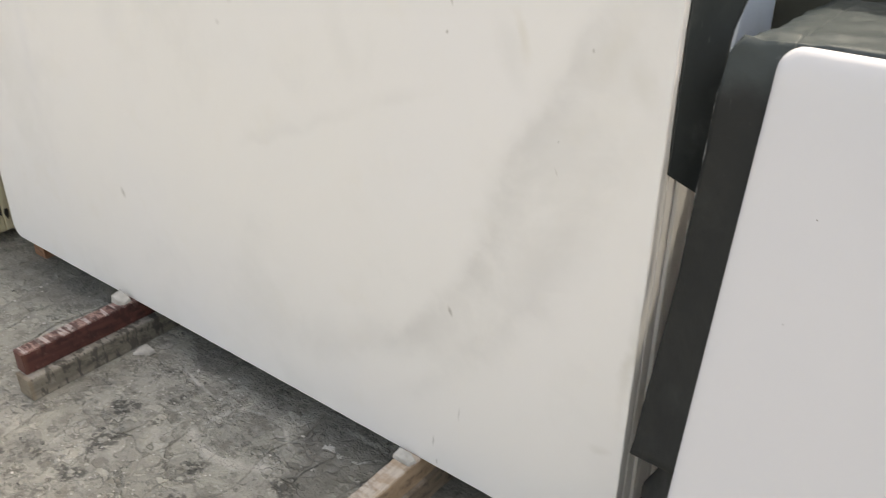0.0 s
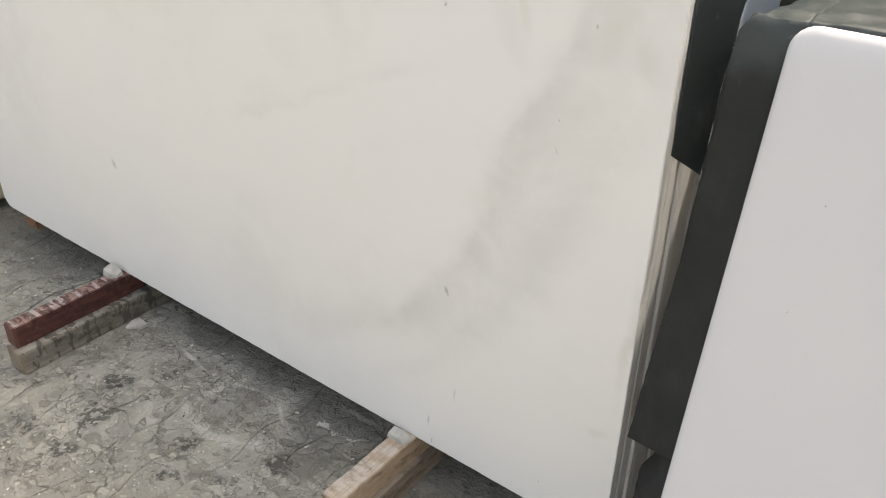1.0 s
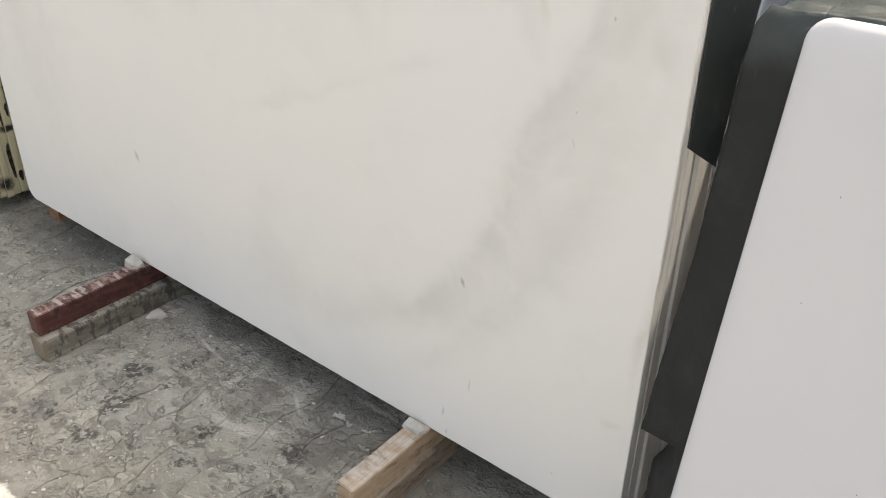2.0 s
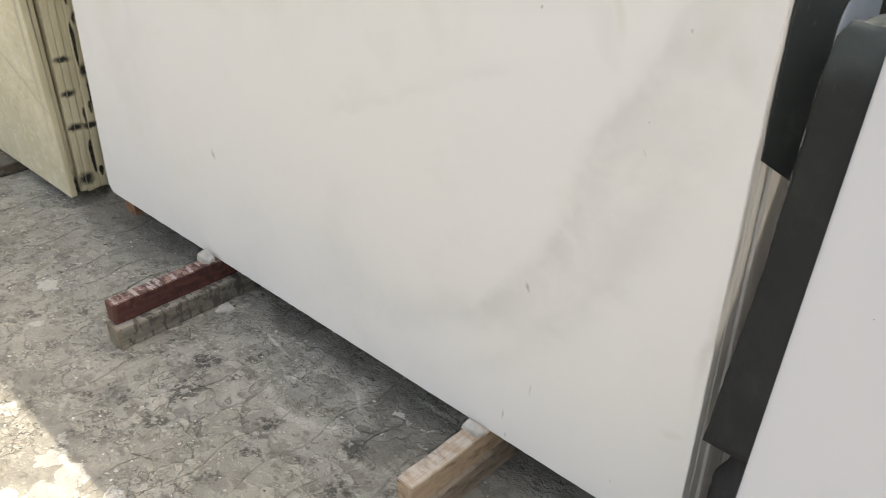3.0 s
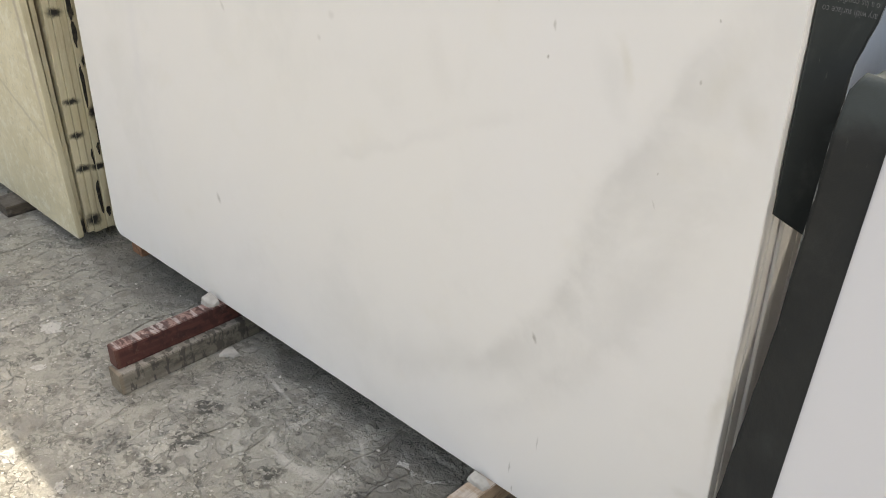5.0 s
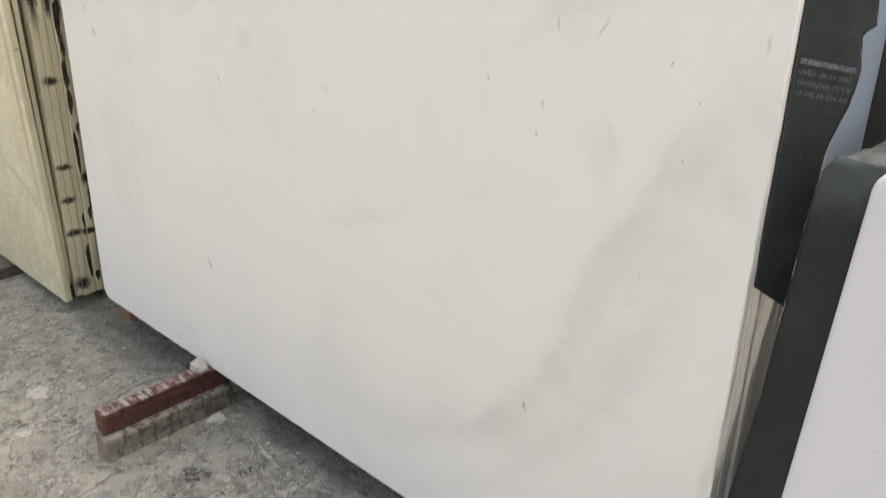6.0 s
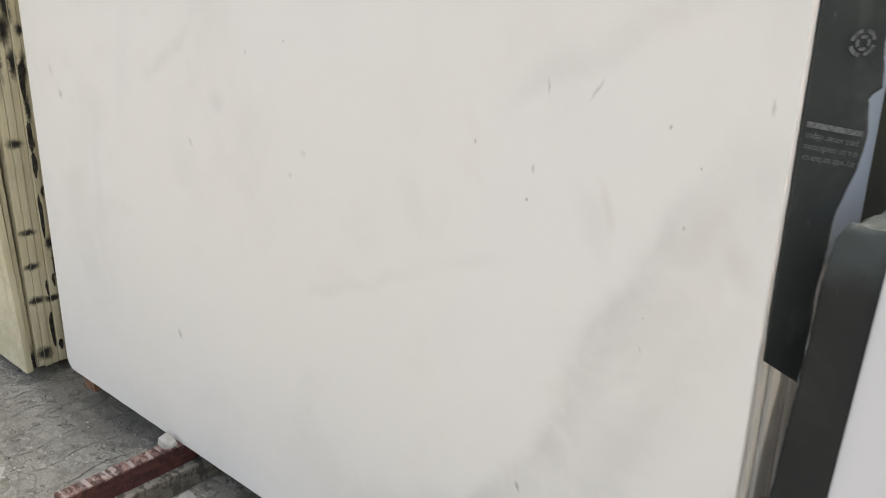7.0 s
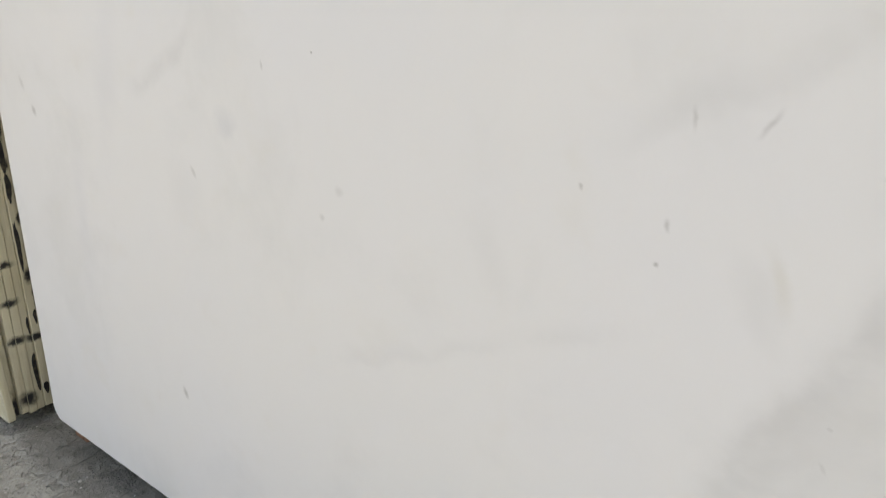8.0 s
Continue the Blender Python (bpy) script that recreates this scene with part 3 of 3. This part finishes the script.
    if back_slab is None:
        back_slab = tagged(smooth(part("marble_slab", trimmed(slab_bm(LONG - END_GAP, TALL - 0.01, 0.0195, (0.02,) * 4, 0.0016, 0.0004, 8)), MARBLE)),
                           "off-white marble slab standing behind the front slab, only its edge seen", "stone slab", "slabs of the white marble stack", "thing")
        back_slab.matrix_world = m
    else:
        copy_thing(back_slab, m)


def lay_beam(size, x, y, z, mat, label, seed):
    ob = tagged(smooth(part("timber_beam", beam_bm(size, seed), mat)), label, "timber beam", "timbers under the slabs", "thing")
    ob.location = (x, y, z)
    return ob


lay_beam((0.072, 1.00, 0.070), -1.658, -0.385, 0, WOOD_GREY, "weathered grey square timber lying on the pavers under a red one", 1)
lay_beam((0.050, 0.98, 0.0695), -1.678, -0.372, 0.0702, WOOD_RED, "maroon-stained timber with dusty top, laid on a grey timber", 2)
lay_beam((0.062, 0.95, 0.070), -0.520, -0.262, 0, WOOD_BROWN, "brown weathered timber lying on the pavers under a tan one", 3)
lay_beam((0.052, 0.95, 0.0695), -0.524, -0.260, 0.0702, WOOD_TAN, "tan sawn timber with dusty top, laid on a brown timber", 4)
lay_beam((0.075, 0.45, 0.060), -2.437, 0.080, 0, WOOD_ORANGE, "short orange-brown timber block on the pavers behind the slab corner", 5)
lay_beam((0.150, 0.70, 0.048), -3.22, -0.15, 0, WOOD_DARK, "dark weathered timber on the pavers under the beige slabs", 6)

def shard_bm(plan, tall, seed):
    """A splinter of slab: a sharp-cornered plan whose top slopes; tall gives the height at each corner."""
    bm = bmesh.new()
    low = [bm.verts.new((x, y, 0)) for x, y in plan]
    top = [bm.verts.new((x * 0.90 + 0.003 * noise.noise((x * 90, y * 90, seed)), y * 0.86, h)) for (x, y), h in zip(plan, tall)]
    n = len(plan)
    bm.faces.new(low[::-1])
    for i in range(n):
        bm.faces.new((low[i], low[(i + 1) % n], top[(i + 1) % n], top[i]))
    mid = bm.verts.new((sum(v.co.x for v in top) / n, sum(v.co.y for v in top) / n, sum(tall) / n + 0.003))
    for i in range(n):
        bm.faces.new((top[i], top[(i + 1) % n], mid))
    bmesh.ops.recalc_face_normals(bm, faces=bm.faces)
    bmesh.ops.bevel(bm, geom=bm.edges[:], offset=0.0008, segments=1, affect='EDGES')
    return bm


for plan, tall, loc, turn, label in (
        (((-0.034, -0.026), (0.008, -0.030), (0.036, -0.010), (0.030, 0.028), (-0.028, 0.026)), (0.034, 0.020, 0.010, 0.018, 0.047), (-1.684, -0.032, 0.140), 6,
         "small broken white marble wedge on the red timber against the slab"),
        (((-0.040, -0.016), (0.034, -0.022), (0.042, 0.010), (0.010, 0.024), (-0.036, 0.022)), (0.017, 0.010, 0.009, 0.017, 0.024), (-0.527, -0.026, 0.140), 4,
         "small broken white marble wedge on the tan timber against the slab"),
        (((-0.046, -0.020), (0.030, -0.026), (0.050, -0.002), (0.006, 0.036), (-0.030, 0.020)), (0.011, 0.012, 0.010, 0.024, 0.017), (-1.583, -0.045, 0.0), 42,
         "broken pale marble chip lying on the pavers beside the timbers")):
    ob = tagged(part("marble_chip", shard_bm([(0.72 * x, 0.72 * y) for x, y in plan], [0.72 * h for h in tall], loc[0]), CHIP), label, "stone chip")
    ob.matrix_world = pose(*loc, 0, 0, turn)

# ---------------------------------------------------------------- beige stack
def run_bm(y, z, ry, rz, th):
    """A thin run of resin on a slab's end, wider above and drawn out below."""
    bm = bmesh.new()
    rim = []
    for k in range(28):
        a = 2 * math.pi * k / 28
        w = ry * (1.0 + 0.35 * math.sin(a)) * (1 + 0.45 * noise.noise((math.cos(a) * 1.6, math.sin(a) * 1.6, z * 20)))
        rim.append((min(max(y + w * math.cos(a), 0.0022), th - 0.0022), z + rz * math.sin(a) * (1 + 0.2 * noise.noise((k * 0.7, z * 9, 1)))))
    rings = [[bm.verts.new((x, y + (p - y) * f, z + (q - z) * f)) for p, q in rim] for x, f in ((-0.003, 1.0), (0.0006, 1.0), (0.0016, 0.86))]
    for a, c in zip(rings, rings[1:]):
        for i in range(28):
            bm.faces.new((a[i], a[(i + 1) % 28], c[(i + 1) % 28], c[i]))
    bm.faces.new(rings[-1])
    bmesh.ops.recalc_face_normals(bm, faces=bm.faces)
    return bm


beige = None
for k in range(9):
    dx, dz = ((0.006, 0.0), (-0.016, 0.003), (0.0, 0.008), (0.002, 0.002), (-0.003, 0.003), (0.003, 0.006), (-0.004, 0.0), (0.002, 0.004), (0, 0.002))[k]
    y0 = (-0.062, -0.036, -0.016, 0.011, 0.038, 0.065, 0.092, 0.119, 0.146)[k]
    th = 0.0245 if k == 0 else 0.018 if k == 1 else 0.0258
    bm = slab_bm(2.6, 1.78, th, (0.012,) * 4, 0.002, 0.0025, 20 + k)
    for f in bm.faces:
        if abs(f.normal.y) < 0.8:
            f.material_index = 1
    ob = tagged(smooth(part("beige_slab", bm, (BEIGE_FACE, BEIGE_EDGE))),
                "yellow-beige stone slab with rough resined back, leaning in a stack" if k == 0 else
                "yellow-beige stone slab in a stack, edge smeared with black resin", "stone slab", "slabs of the beige stack", "thing")
    ob.matrix_world = pose(END + dx, y0, 0.049 + dz, 1.2 if k == 0 else 0.5 if k == 1 else -0.5)

    for which, y, z, ry, rz in RUNS:
        if which == k:
            part("resin_run", run_bm(y, z - 0.05, ry, rz, th), RESIN, ob, "black hardened resin run")
    if k == 0:
        font = bpy.data.curves.new("writing", 'FONT')
        font.body, font.size = "26", 0.016
        tmp = bpy.data.objects.new("writing", font)
        me = bpy.data.meshes.new_from_object(tmp)
        bpy.data.objects.remove(tmp)
        for v in me.vertices:
            v.co = Vector((0.0006, 0.004 + v.co.x * 0.9, 0.985 + v.co.y))
        me.materials.append(RESIN)
        mark = new("writing", me)
        mark.parent = ob

# ---------------------------------------------------------------- quartz bundle
QX, QLEAN, QTOP = 0.139, 9.6, 1.223


def q_front(z):
    return -0.205 + 0.1692 * z


Q_FOOT = 0.095
Q_LEN = (QTOP - Q_FOOT) / math.cos(radians(QLEAN))
q_slab = None
for k in range(8):
    y0 = q_front(Q_FOOT) + 0.0206 * k
    bm = slab_bm(2.1, Q_LEN if k == 0 else Q_LEN - 0.02, 0.0200, (0.02, 0.02, 0.02, 0.034 if k == 0 else 0.02), 0.003,
                 pillow=((0, 0.030), (0.0006, 0.020), (0.0018, 0.011), (0.0042, 0.0045), (0.008, 0.001), (0.011, 0)) if k == 0 else ())
    ob = tagged(smooth(part("quartz_slab", bm, QUARTZ)),
                "polished plain white quartz slab with rounded corner, leaning back" if k == 0 else "white quartz slab behind another, under a black plastic cover",
                "stone slab", "slabs of the quartz bundle", "thing")
    ob.matrix_world = pose(QX - 0.0145 + (0.012 if k else 0), y0, Q_FOOT, -QLEAN, 0.82) @ pose(2.1, 0, 0)
for x in (0.55, 1.75):
    lay_beam((0.07, 0.75, 0.094), x, -0.42, 0, WOOD_GREY, "weathered grey timber under the white quartz slabs", int(x * 9))


def cover_height(x, y):
    fold = 0.005 * noise.noise((x * 8, y * 11, 0.3)) + 0.004 * noise.noise((x * 22 + y * 30, y * 30 - x * 14, 4.0))
    fold += 0.0022 * noise.noise((x * 60, y * 48, 9.0))
    ridge = 0.006 * math.exp(-((y - 0.05 - 0.25 * (x - 0.1)) / 0.012) ** 2)
    return 1.222 + fold + ridge


def grid_faces(bm, rows):
    for a, c in zip(rows, rows[1:]):
        for i in range(len(a) - 1):
            bm.faces.new((a[i], a[i + 1], c[i + 1], c[i]))


# the cover lies over the slabs behind the front one; a flap of it hangs free beside their ends
bm = bmesh.new()
rows = []
for j in range(0, 46):
    row = []
    for i in range(0, 90):
        x = 0.155 + 2.1 * (i / 89) ** 1.6
        if j < 4:
            y, z = 0.026 + 0.001 * j, cover_height(x, 0.03) - 0.020 + 0.006 * j
        elif j < 40:
            y = 0.032 + 0.34 * (j - 4) / 35
            z = cover_height(x, y)
        else:
            y = 0.374 + 0.006 * (j - 40)
            z = cover_height(x, 0.372) - 0.06 * (j - 39)
        row.append(bm.verts.new((x, y, z)))
    rows.append(row)
grid_faces(bm, rows)
bmesh.ops.recalc_face_normals(bm, faces=bm.faces)
cover = tagged(smooth(part("plastic_cover", bm, COVER), 60), "dusty crumpled black plastic sheet draped over quartz slabs", "plastic sheet")
thick = cover.modifiers.new("thickness", 'SOLIDIFY')
thick.thickness = 0.0012
bm = bmesh.new()
rows = []
HEM = 0.437
for j in range(0, 46 + 40):
    row = []
    for i in range(0, 14):
        s = i / 13
        if j < 40:
            z = HEM + (1.196 - HEM) * j / 39
            left = float(np.interp(z, (0.435, 0.754, 0.977, 1.208), (0.010, 0.043, 0.059, 0.070))) + 0.002 * noise.noise((1, z * 9, 2)) + 0.0012 * noise.noise((1, z * 60, 5))
            x = left + (0.150 - left) * s
            y = 0.002 * (1 - s) + (q_front(z) + 0.024) * s + 0.006 * noise.noise((x * 10, z * 5, 7)) * (1 - s)
            y += 0.016 * max(0.0, (z - 1.10) / 0.096) ** 2 * (1 - s)         # rolls back into the fold
            z += 0.098 * s * (1 - j / 39)
        else:
            k = j - 40
            if k < 4:
                a = (k + 1) / 5 * math.pi / 2
                x = 0.071 + 0.014 * math.sin(a) + (0.155 - 0.071 - 0.014 * math.sin(a)) * s
                yy = 0.016 + 0.016 * (1 - math.cos(a))
                zz = 1.198 + (cover_height(x, 0.032) - 1.198) * math.sin(a)
                y, z = yy * (1 - s) + (0.026 + 0.001 * k) * s, zz * (1 - s) + (cover_height(0.155, 0.03) - 0.020 + 0.006 * k) * s
            elif k < 40:
                y = 0.032 + 0.34 * (k - 4) / 35
                left = 0.086 + 0.016 * (k - 4) / 35 + 0.004 * noise.noise((y * 20, 3, 1))
                x = left + (0.155 - left) * s
                z = cover_height(x, y) - 0.012 * (1 - s) ** 2
            else:
                x = 0.102 + 0.053 * s
                y = 0.374 + 0.006 * (k - 40)
                z = cover_height(x, 0.372) - 0.06 * (k - 39)
        row.append(bm.verts.new((x, y, z)))
    rows.append(row)
grid_faces(bm, rows)
# a lower black strip, added to fill the dark gap behind the hem
rows = []
for j in range(0, 24):
    z = 0.10 + 0.40 * j / 23
    left = max(0.070 - 0.42 * max(0, 0.44 - z), 0.040) + 0.004 * noise.noise((z * 30, 1, 1))
    rows.append([bm.verts.new((left + (0.140 - left) * i / 8, 0.012 * (1 - i / 8) + (q_front(z) + 0.030) * i / 8, z)) for i in range(9)])
grid_faces(bm, rows)
bmesh.ops.recalc_face_normals(bm, faces=bm.faces)
bm.normal_update()
for f in bm.faces:
    if abs(f.normal.z) > 0.45:
        f.material_index = 1
edge_z = [0.60 + 0.56 * j / 140 for j in range(141)]
flap = smooth(part("flap", bm, (FLAP, COVER), cover, "smooth hanging black plastic flap"), 60)
thick = flap.modifiers.new("thickness", 'SOLIDIFY')
thick.thickness = 0.0012

# the flap's free edge is worn pale in flecks
bm = bmesh.new()
inner, outer = [], []
for z in edge_z:
    left = float(np.interp(z, (0.435, 0.754, 0.977, 1.208), (0.010, 0.043, 0.059, 0.070))) + 0.002 * noise.noise((1, z * 9, 2)) + 0.0012 * noise.noise((1, z * 60, 5))
    wide = 0.0035 * max(0.0, noise.noise((z * 30, 4, 7)) + 0.1 + 0.3 * noise.noise((z * 90, 2, 2))) * (1 if z > 0.90 else 0.2)
    y = 0.002 + 0.006 * noise.noise((left * 10, z * 5, 7)) + 0.016 * max(0.0, (z - 1.10) / 0.096) ** 2 - 0.0016
    outer.append(bm.verts.new((left - 0.0004, y, z)))
    inner.append(bm.verts.new((left - 0.0002 + wide, y - 0.0003, z)))
grid_faces(bm, [inner, outer])
part("worn_edge", bm, PRINT, flap)

# ---------------------------------------------------------------- wrapped bundle further back
B_X, B_W, B_TOP = -0.95, 4.0, 2.20
crate = tagged(new("wrapped_crate"), "tall crate wrapped in dark olive-black plastic standing behind the slabs", "wrapped crate")
crate.location = (B_X + B_W / 2, 0.9, 0)


def crate_sheet(name, at, nu, nv, label=""):
    """One sheet of the wrapping; at(u, v) gives its places, u and v from 0 to 1."""
    bm = bmesh.new()
    rows = [[bm.verts.new(Vector(at(i / nu, j / nv)) - crate.location) for i in range(nu + 1)] for j in range(nv + 1)]
    grid_faces(bm, rows)
    bmesh.ops.recalc_face_normals(bm, faces=bm.faces)
    ob = smooth(part(name, bm, COVER_DARK, crate, label), 50)
    ob.modifiers.new("thickness", 'SOLIDIFY').thickness = 0.0015


def front_y(x, z):
    return 0.58 + 0.025 * z + 0.010 * noise.noise((x * 7.5, z * 2.2, 3)) + 0.003 * noise.noise((x * 22, z * 9, 8))


crate_sheet("front_wrap", lambda u, v: (B_X + B_W * u, front_y(B_X + B_W * u, B_TOP * v), 0.0 + B_TOP * v), 140, 60)
crate_sheet("top_wrap", lambda u, v: (B_X + B_W * u, 0.635 + 0.645 * v, B_TOP + 0.004 + 0.006 * noise.noise((u * 36, v * 5, 5))), 100, 16)
crate_sheet("back_wrap", lambda u, v: (B_X + B_W * u, 1.28, B_TOP * v), 20, 8)
for x in (B_X, B_X + B_W):
    crate_sheet("end_wrap", lambda u, v: (x, front_y(x, B_TOP * v) * (1 - u) + 1.28 * u, B_TOP * v), 12, 40)

# added blocker, never in view: its height keeps the sun off the beige ends
bm = bmesh.new()
bmesh.ops.create_cube(bm, size=1)
for v in bm.verts:
    v.co = Vector((-4.98 + 8.0 * v.co.x, 0.74 + 0.24 * v.co.y, -0.03 + 3.2 * (v.co.z + 0.5)))
tagged(part("shade_wall", bm, RENDERED), "plain grey wall added out of sight to keep sun off the slab ends", "wall", kind="structure")

# ---------------------------------------------------------------- black film on the end of the marble stack
FLARE = Vector((0.45, 0.893, 0)).normalized()      # the film stands out from the slab's corner along this
TORN = [(0.931, 0.079), (1.00, 0.077), (1.079, 0.078), (1.175, 0.084), (1.201, 0.089), (1.265, 0.113), (1.315, 0.120), (1.370, 0.108), (1.376, 0.131),
        (1.385, 0.133), (1.441, 0.124), (1.50, 0.138), (1.60, 0.128), (1.72, 0.14), (1.86, 0.135)]


def film_at(s, z):
    """A place on the film, s metres out from the corner of the slab at the height z."""
    q = Vector((-0.0032, 0.0200 + 0.0168 * (z - REST), z)) + FLARE * s
    bulge = (0.006 * noise.noise((s * 12, z * 4, 2)) + 0.004 * noise.noise((s * 5, z * 13, 6))) * min(1, s / 0.03)
    return q + Vector((0.893, -0.45, 0)) * bulge


bm = bmesh.new()
rows = []
for j in range(0, 121):
    t = j / 120
    back_z, front_z = 0.931 + 0.929 * t, 0.985 + 0.875 * t
    reach = float(np.interp(back_z, [q[0] for q in TORN], [q[1] for q in TORN])) + 0.0025 * noise.noise((back_z * 60, 0, 0))
    row = []
    for i in range(0, 19):
        f = i / 18
        curl = 0.010 * f ** 5 * (0.12 + math.exp(-(t / 0.05) ** 2))
        row.append(bm.verts.new(film_at(reach * f, front_z + (back_z - front_z) * f) + Vector((0.893, -0.45, 0)) * curl))
    rows.append(row)
grid_faces(bm, rows)
film = tagged(smooth(part("plastic_film", bm, FILM), 60), "torn dark green-black plastic film with faded print beside slab edges", "plastic sheet")
thick = film.modifiers.new("thickness", 'SOLIDIFY')
thick.thickness = 0.0008

# a pale blue sheet covers the slab ends behind the film
bm = bmesh.new()
rows = []
for j in range(0, 61):
    z = 1.08 + 0.80 * j / 60
    row = []
    for i in range(0, 25):
        y = 0.050 + 0.362 * i / 24
        wave = 0.0030 * noise.noise((y * 14, z * 3, 5)) + 0.0018 * noise.noise((y * 40, z * 5, 8))
        row.append(bm.verts.new((0.0012 + wave + (0.0 if i < 24 else -0.010), y + 0.0168 * (z - REST), z)))
    rows.append(row)
grid_faces(bm, rows)
sheet = tagged(smooth(part("blue_sheet", bm, BLUE_SHEET), 60), "pale blue plastic sheet over the slab ends behind black film", "plastic sheet")
thick = sheet.modifiers.new("thickness", 'SOLIDIFY')
thick.thickness = 0.0008

# the torn edge is worn pale in places
bm = bmesh.new()
inner, outer = [], []
for j in range(0, 121):
    z = 0.940 + 0.80 * j / 120
    reach = float(np.interp(z, [q[0] for q in TORN], [q[1] for q in TORN])) - 0.0006
    width = 0.0030 * max(0.0, 0.25 + noise.noise((z * 34, 3, 3))) * (1.0 if z < 1.25 else 0.35)
    inner.append(bm.verts.new(film_at(reach - width - 0.0002, z) + Vector((0.893, -0.45, 0)) * 0.0028))
    outer.append(bm.verts.new(film_at(reach, z) + Vector((0.893, -0.45, 0)) * 0.0030))
grid_faces(bm, [inner, outer])
part("worn_edge", bm, PRINT, film)

# faded print on the film: a bar, three lines of writing upside down, a ring mark
PRINT_LIFT = Vector((0.893, -0.45, 0)) * 0.0024
PRINT_DROP = 0.20


def on_film(s, up):
    """s along the film, up from the bar's line, which falls away from the slab."""
    return film_at(s, 1.339 - PRINT_DROP * s + up) + PRINT_LIFT


bm = bmesh.new()
rows = [[bm.verts.new(on_film(0.007 + 0.104 * i / 20, u)) for i in range(21)] for u in (-0.004, 0.004)]
grid_faces(bm, rows)
part("printed_bar", bm, PRINT, film)
for words, up in (("peut varier dépen", -0.012), ("o a las condiciones", -0.027), ("ary with surface co", -0.042)):
    font = bpy.data.curves.new("writing", 'FONT')
    font.body, font.size = words, 0.0135
    tmp = bpy.data.objects.new("writing", font)
    me = bpy.data.meshes.new_from_object(tmp)
    bpy.data.objects.remove(tmp)
    wide = max(v.co.x for v in me.vertices)
    for v in me.vertices:
        v.co = on_film(0.106 - 0.098 * v.co.x / wide, up - v.co.y)
    me.materials.append(PRINT)
    ob = new("writing", me)
    ob.parent = film
bm = bmesh.new()
for r0, r1, start, n in ((0.0135, 0.0185, 12, 4), (0.006, 0.0105, 57, 4)):
    for q in range(n):
        a0 = radians(start + 90 * q)
        rows = [[bm.verts.new(film_at(0.080 + 1.35 * r * math.cos(a0 + radians(66) * k / 8), 1.442 + r * math.sin(a0 + radians(66) * k / 8)) + PRINT_LIFT) for k in range(9)]
                for r in (r0, r1)]
        grid_faces(bm, rows)
part("printed_ring", bm, PRINT, film)

# ---------------------------------------------------------------- pavers
PW, PL = 0.128, 0.258


def paver_bm():
    """One interlocking paver with wavy sides and an eased top edge, its top at z = 0."""
    bm = bmesh.new()
    n = 5
    pts = []
    def side(p, q, wave):
        for k in range(n):
            s = k / n
            d = wave * math.sin(2 * math.pi * s)
            x, y = p[0] + (q[0] - p[0]) * s, p[1] + (q[1] - p[1]) * s
            pts.append((x + (d if p[0] == q[0] else 0), y + (d if p[1] == q[1] else 0)))
    g = 0.0011
    a, c = PW / 2 - g, PL / 2 - g
    side((-a, -c), (a, -c), 0.014)
    side((a, -c), (a, c), 0.015)
    side((a, c), (-a, c), -0.014)
    side((-a, c), (-a, -c), -0.015)
    top = [bm.verts.new((x * 0.975, y * 0.988, 0)) for x, y in pts]
    low = [bm.verts.new((x, y, -0.008)) for x, y in pts]
    bm.faces.new(top)
    for i in range(len(pts)):
        j = (i + 1) % len(pts)
        bm.faces.new((low[i], low[j], top[j], top[i]))
    return bm


paver_mesh = None
rnd = random.Random(11)
for i in range(-33, 7):
    for j in range(-4, 3):
        x, y = -1.044 + PW * (i + 8.5), -0.052 + PL * (j + 0.5)
        if paver_mesh is None:
            ob = part("paver", paver_bm(), PAVER, pavement)
            paver_mesh = ob.data
        else:
            ob = new("paver", paver_mesh)
            ob.parent = pavement
        ob.matrix_basis = pose(x, y, rnd.uniform(-0.0010, 0.0006), rnd.uniform(-0.3, 0.3), rnd.uniform(-0.5, 0.5), rnd.uniform(-0.6, 0.6))

# ---------------------------------------------------------------- loose chips and grit
CHIP_BASE = [rock_bm((1, 1, 0.35), k, 9) for k in range(6)]
for b0 in CHIP_BASE:
    b0.verts.index_update()
SHAPES = [([v.co.copy() for v in b0.verts], [[v.index for v in f.verts] for f in b0.faces]) for b0 in CHIP_BASE]
rnd = random.Random(21)


def scatter(name, count, small, large, mat, label):
    verts, faces = [], []
    for _ in range(count):
        x, y = rnd.uniform(-3.4, -0.2), rnd.triangular(-1.3, 0.3, -0.25)
        if rnd.random() < 0.35:         # swept into the joints
            if rnd.random() < 0.6:
                x = -1.044 + PW * round((x + 1.044) / PW) + rnd.gauss(0, 0.005)
            else:
                y = -0.052 + PL * round((y + 0.052) / PL) + rnd.gauss(0, 0.008)
        if noise.noise((x * 2.3, y * 2.3, 6)) < rnd.uniform(-0.5, 0.35):
            continue
        size = small + (large - small) * rnd.random() ** 3
        co, fs = rnd.choice(SHAPES)
        m = pose(x, y, -0.0006, 0, 0, rnd.uniform(0, 360)) @ Matrix.Diagonal((size * rnd.uniform(0.6, 1.5), size, size, 1))
        n = len(verts)
        verts += [tuple(m @ c) for c in co]
        faces += [[n + i for i in f] for f in fs]
    me = bpy.data.meshes.new(name)
    me.from_pydata(verts, [], faces)
    me.materials.append(mat)
    return tagged(new(name, me), label, "stone grit", kind="stuff")


scatter("pale_grit", 1700, 0.002, 0.011, PALE_GRIT, "scattered white marble crumbs lying on the pavers")
scatter("dark_grit", 900, 0.003, 0.013, GRIT, "scattered grey grit and flakes lying on the pavers")
for b0 in CHIP_BASE:
    b0.free()
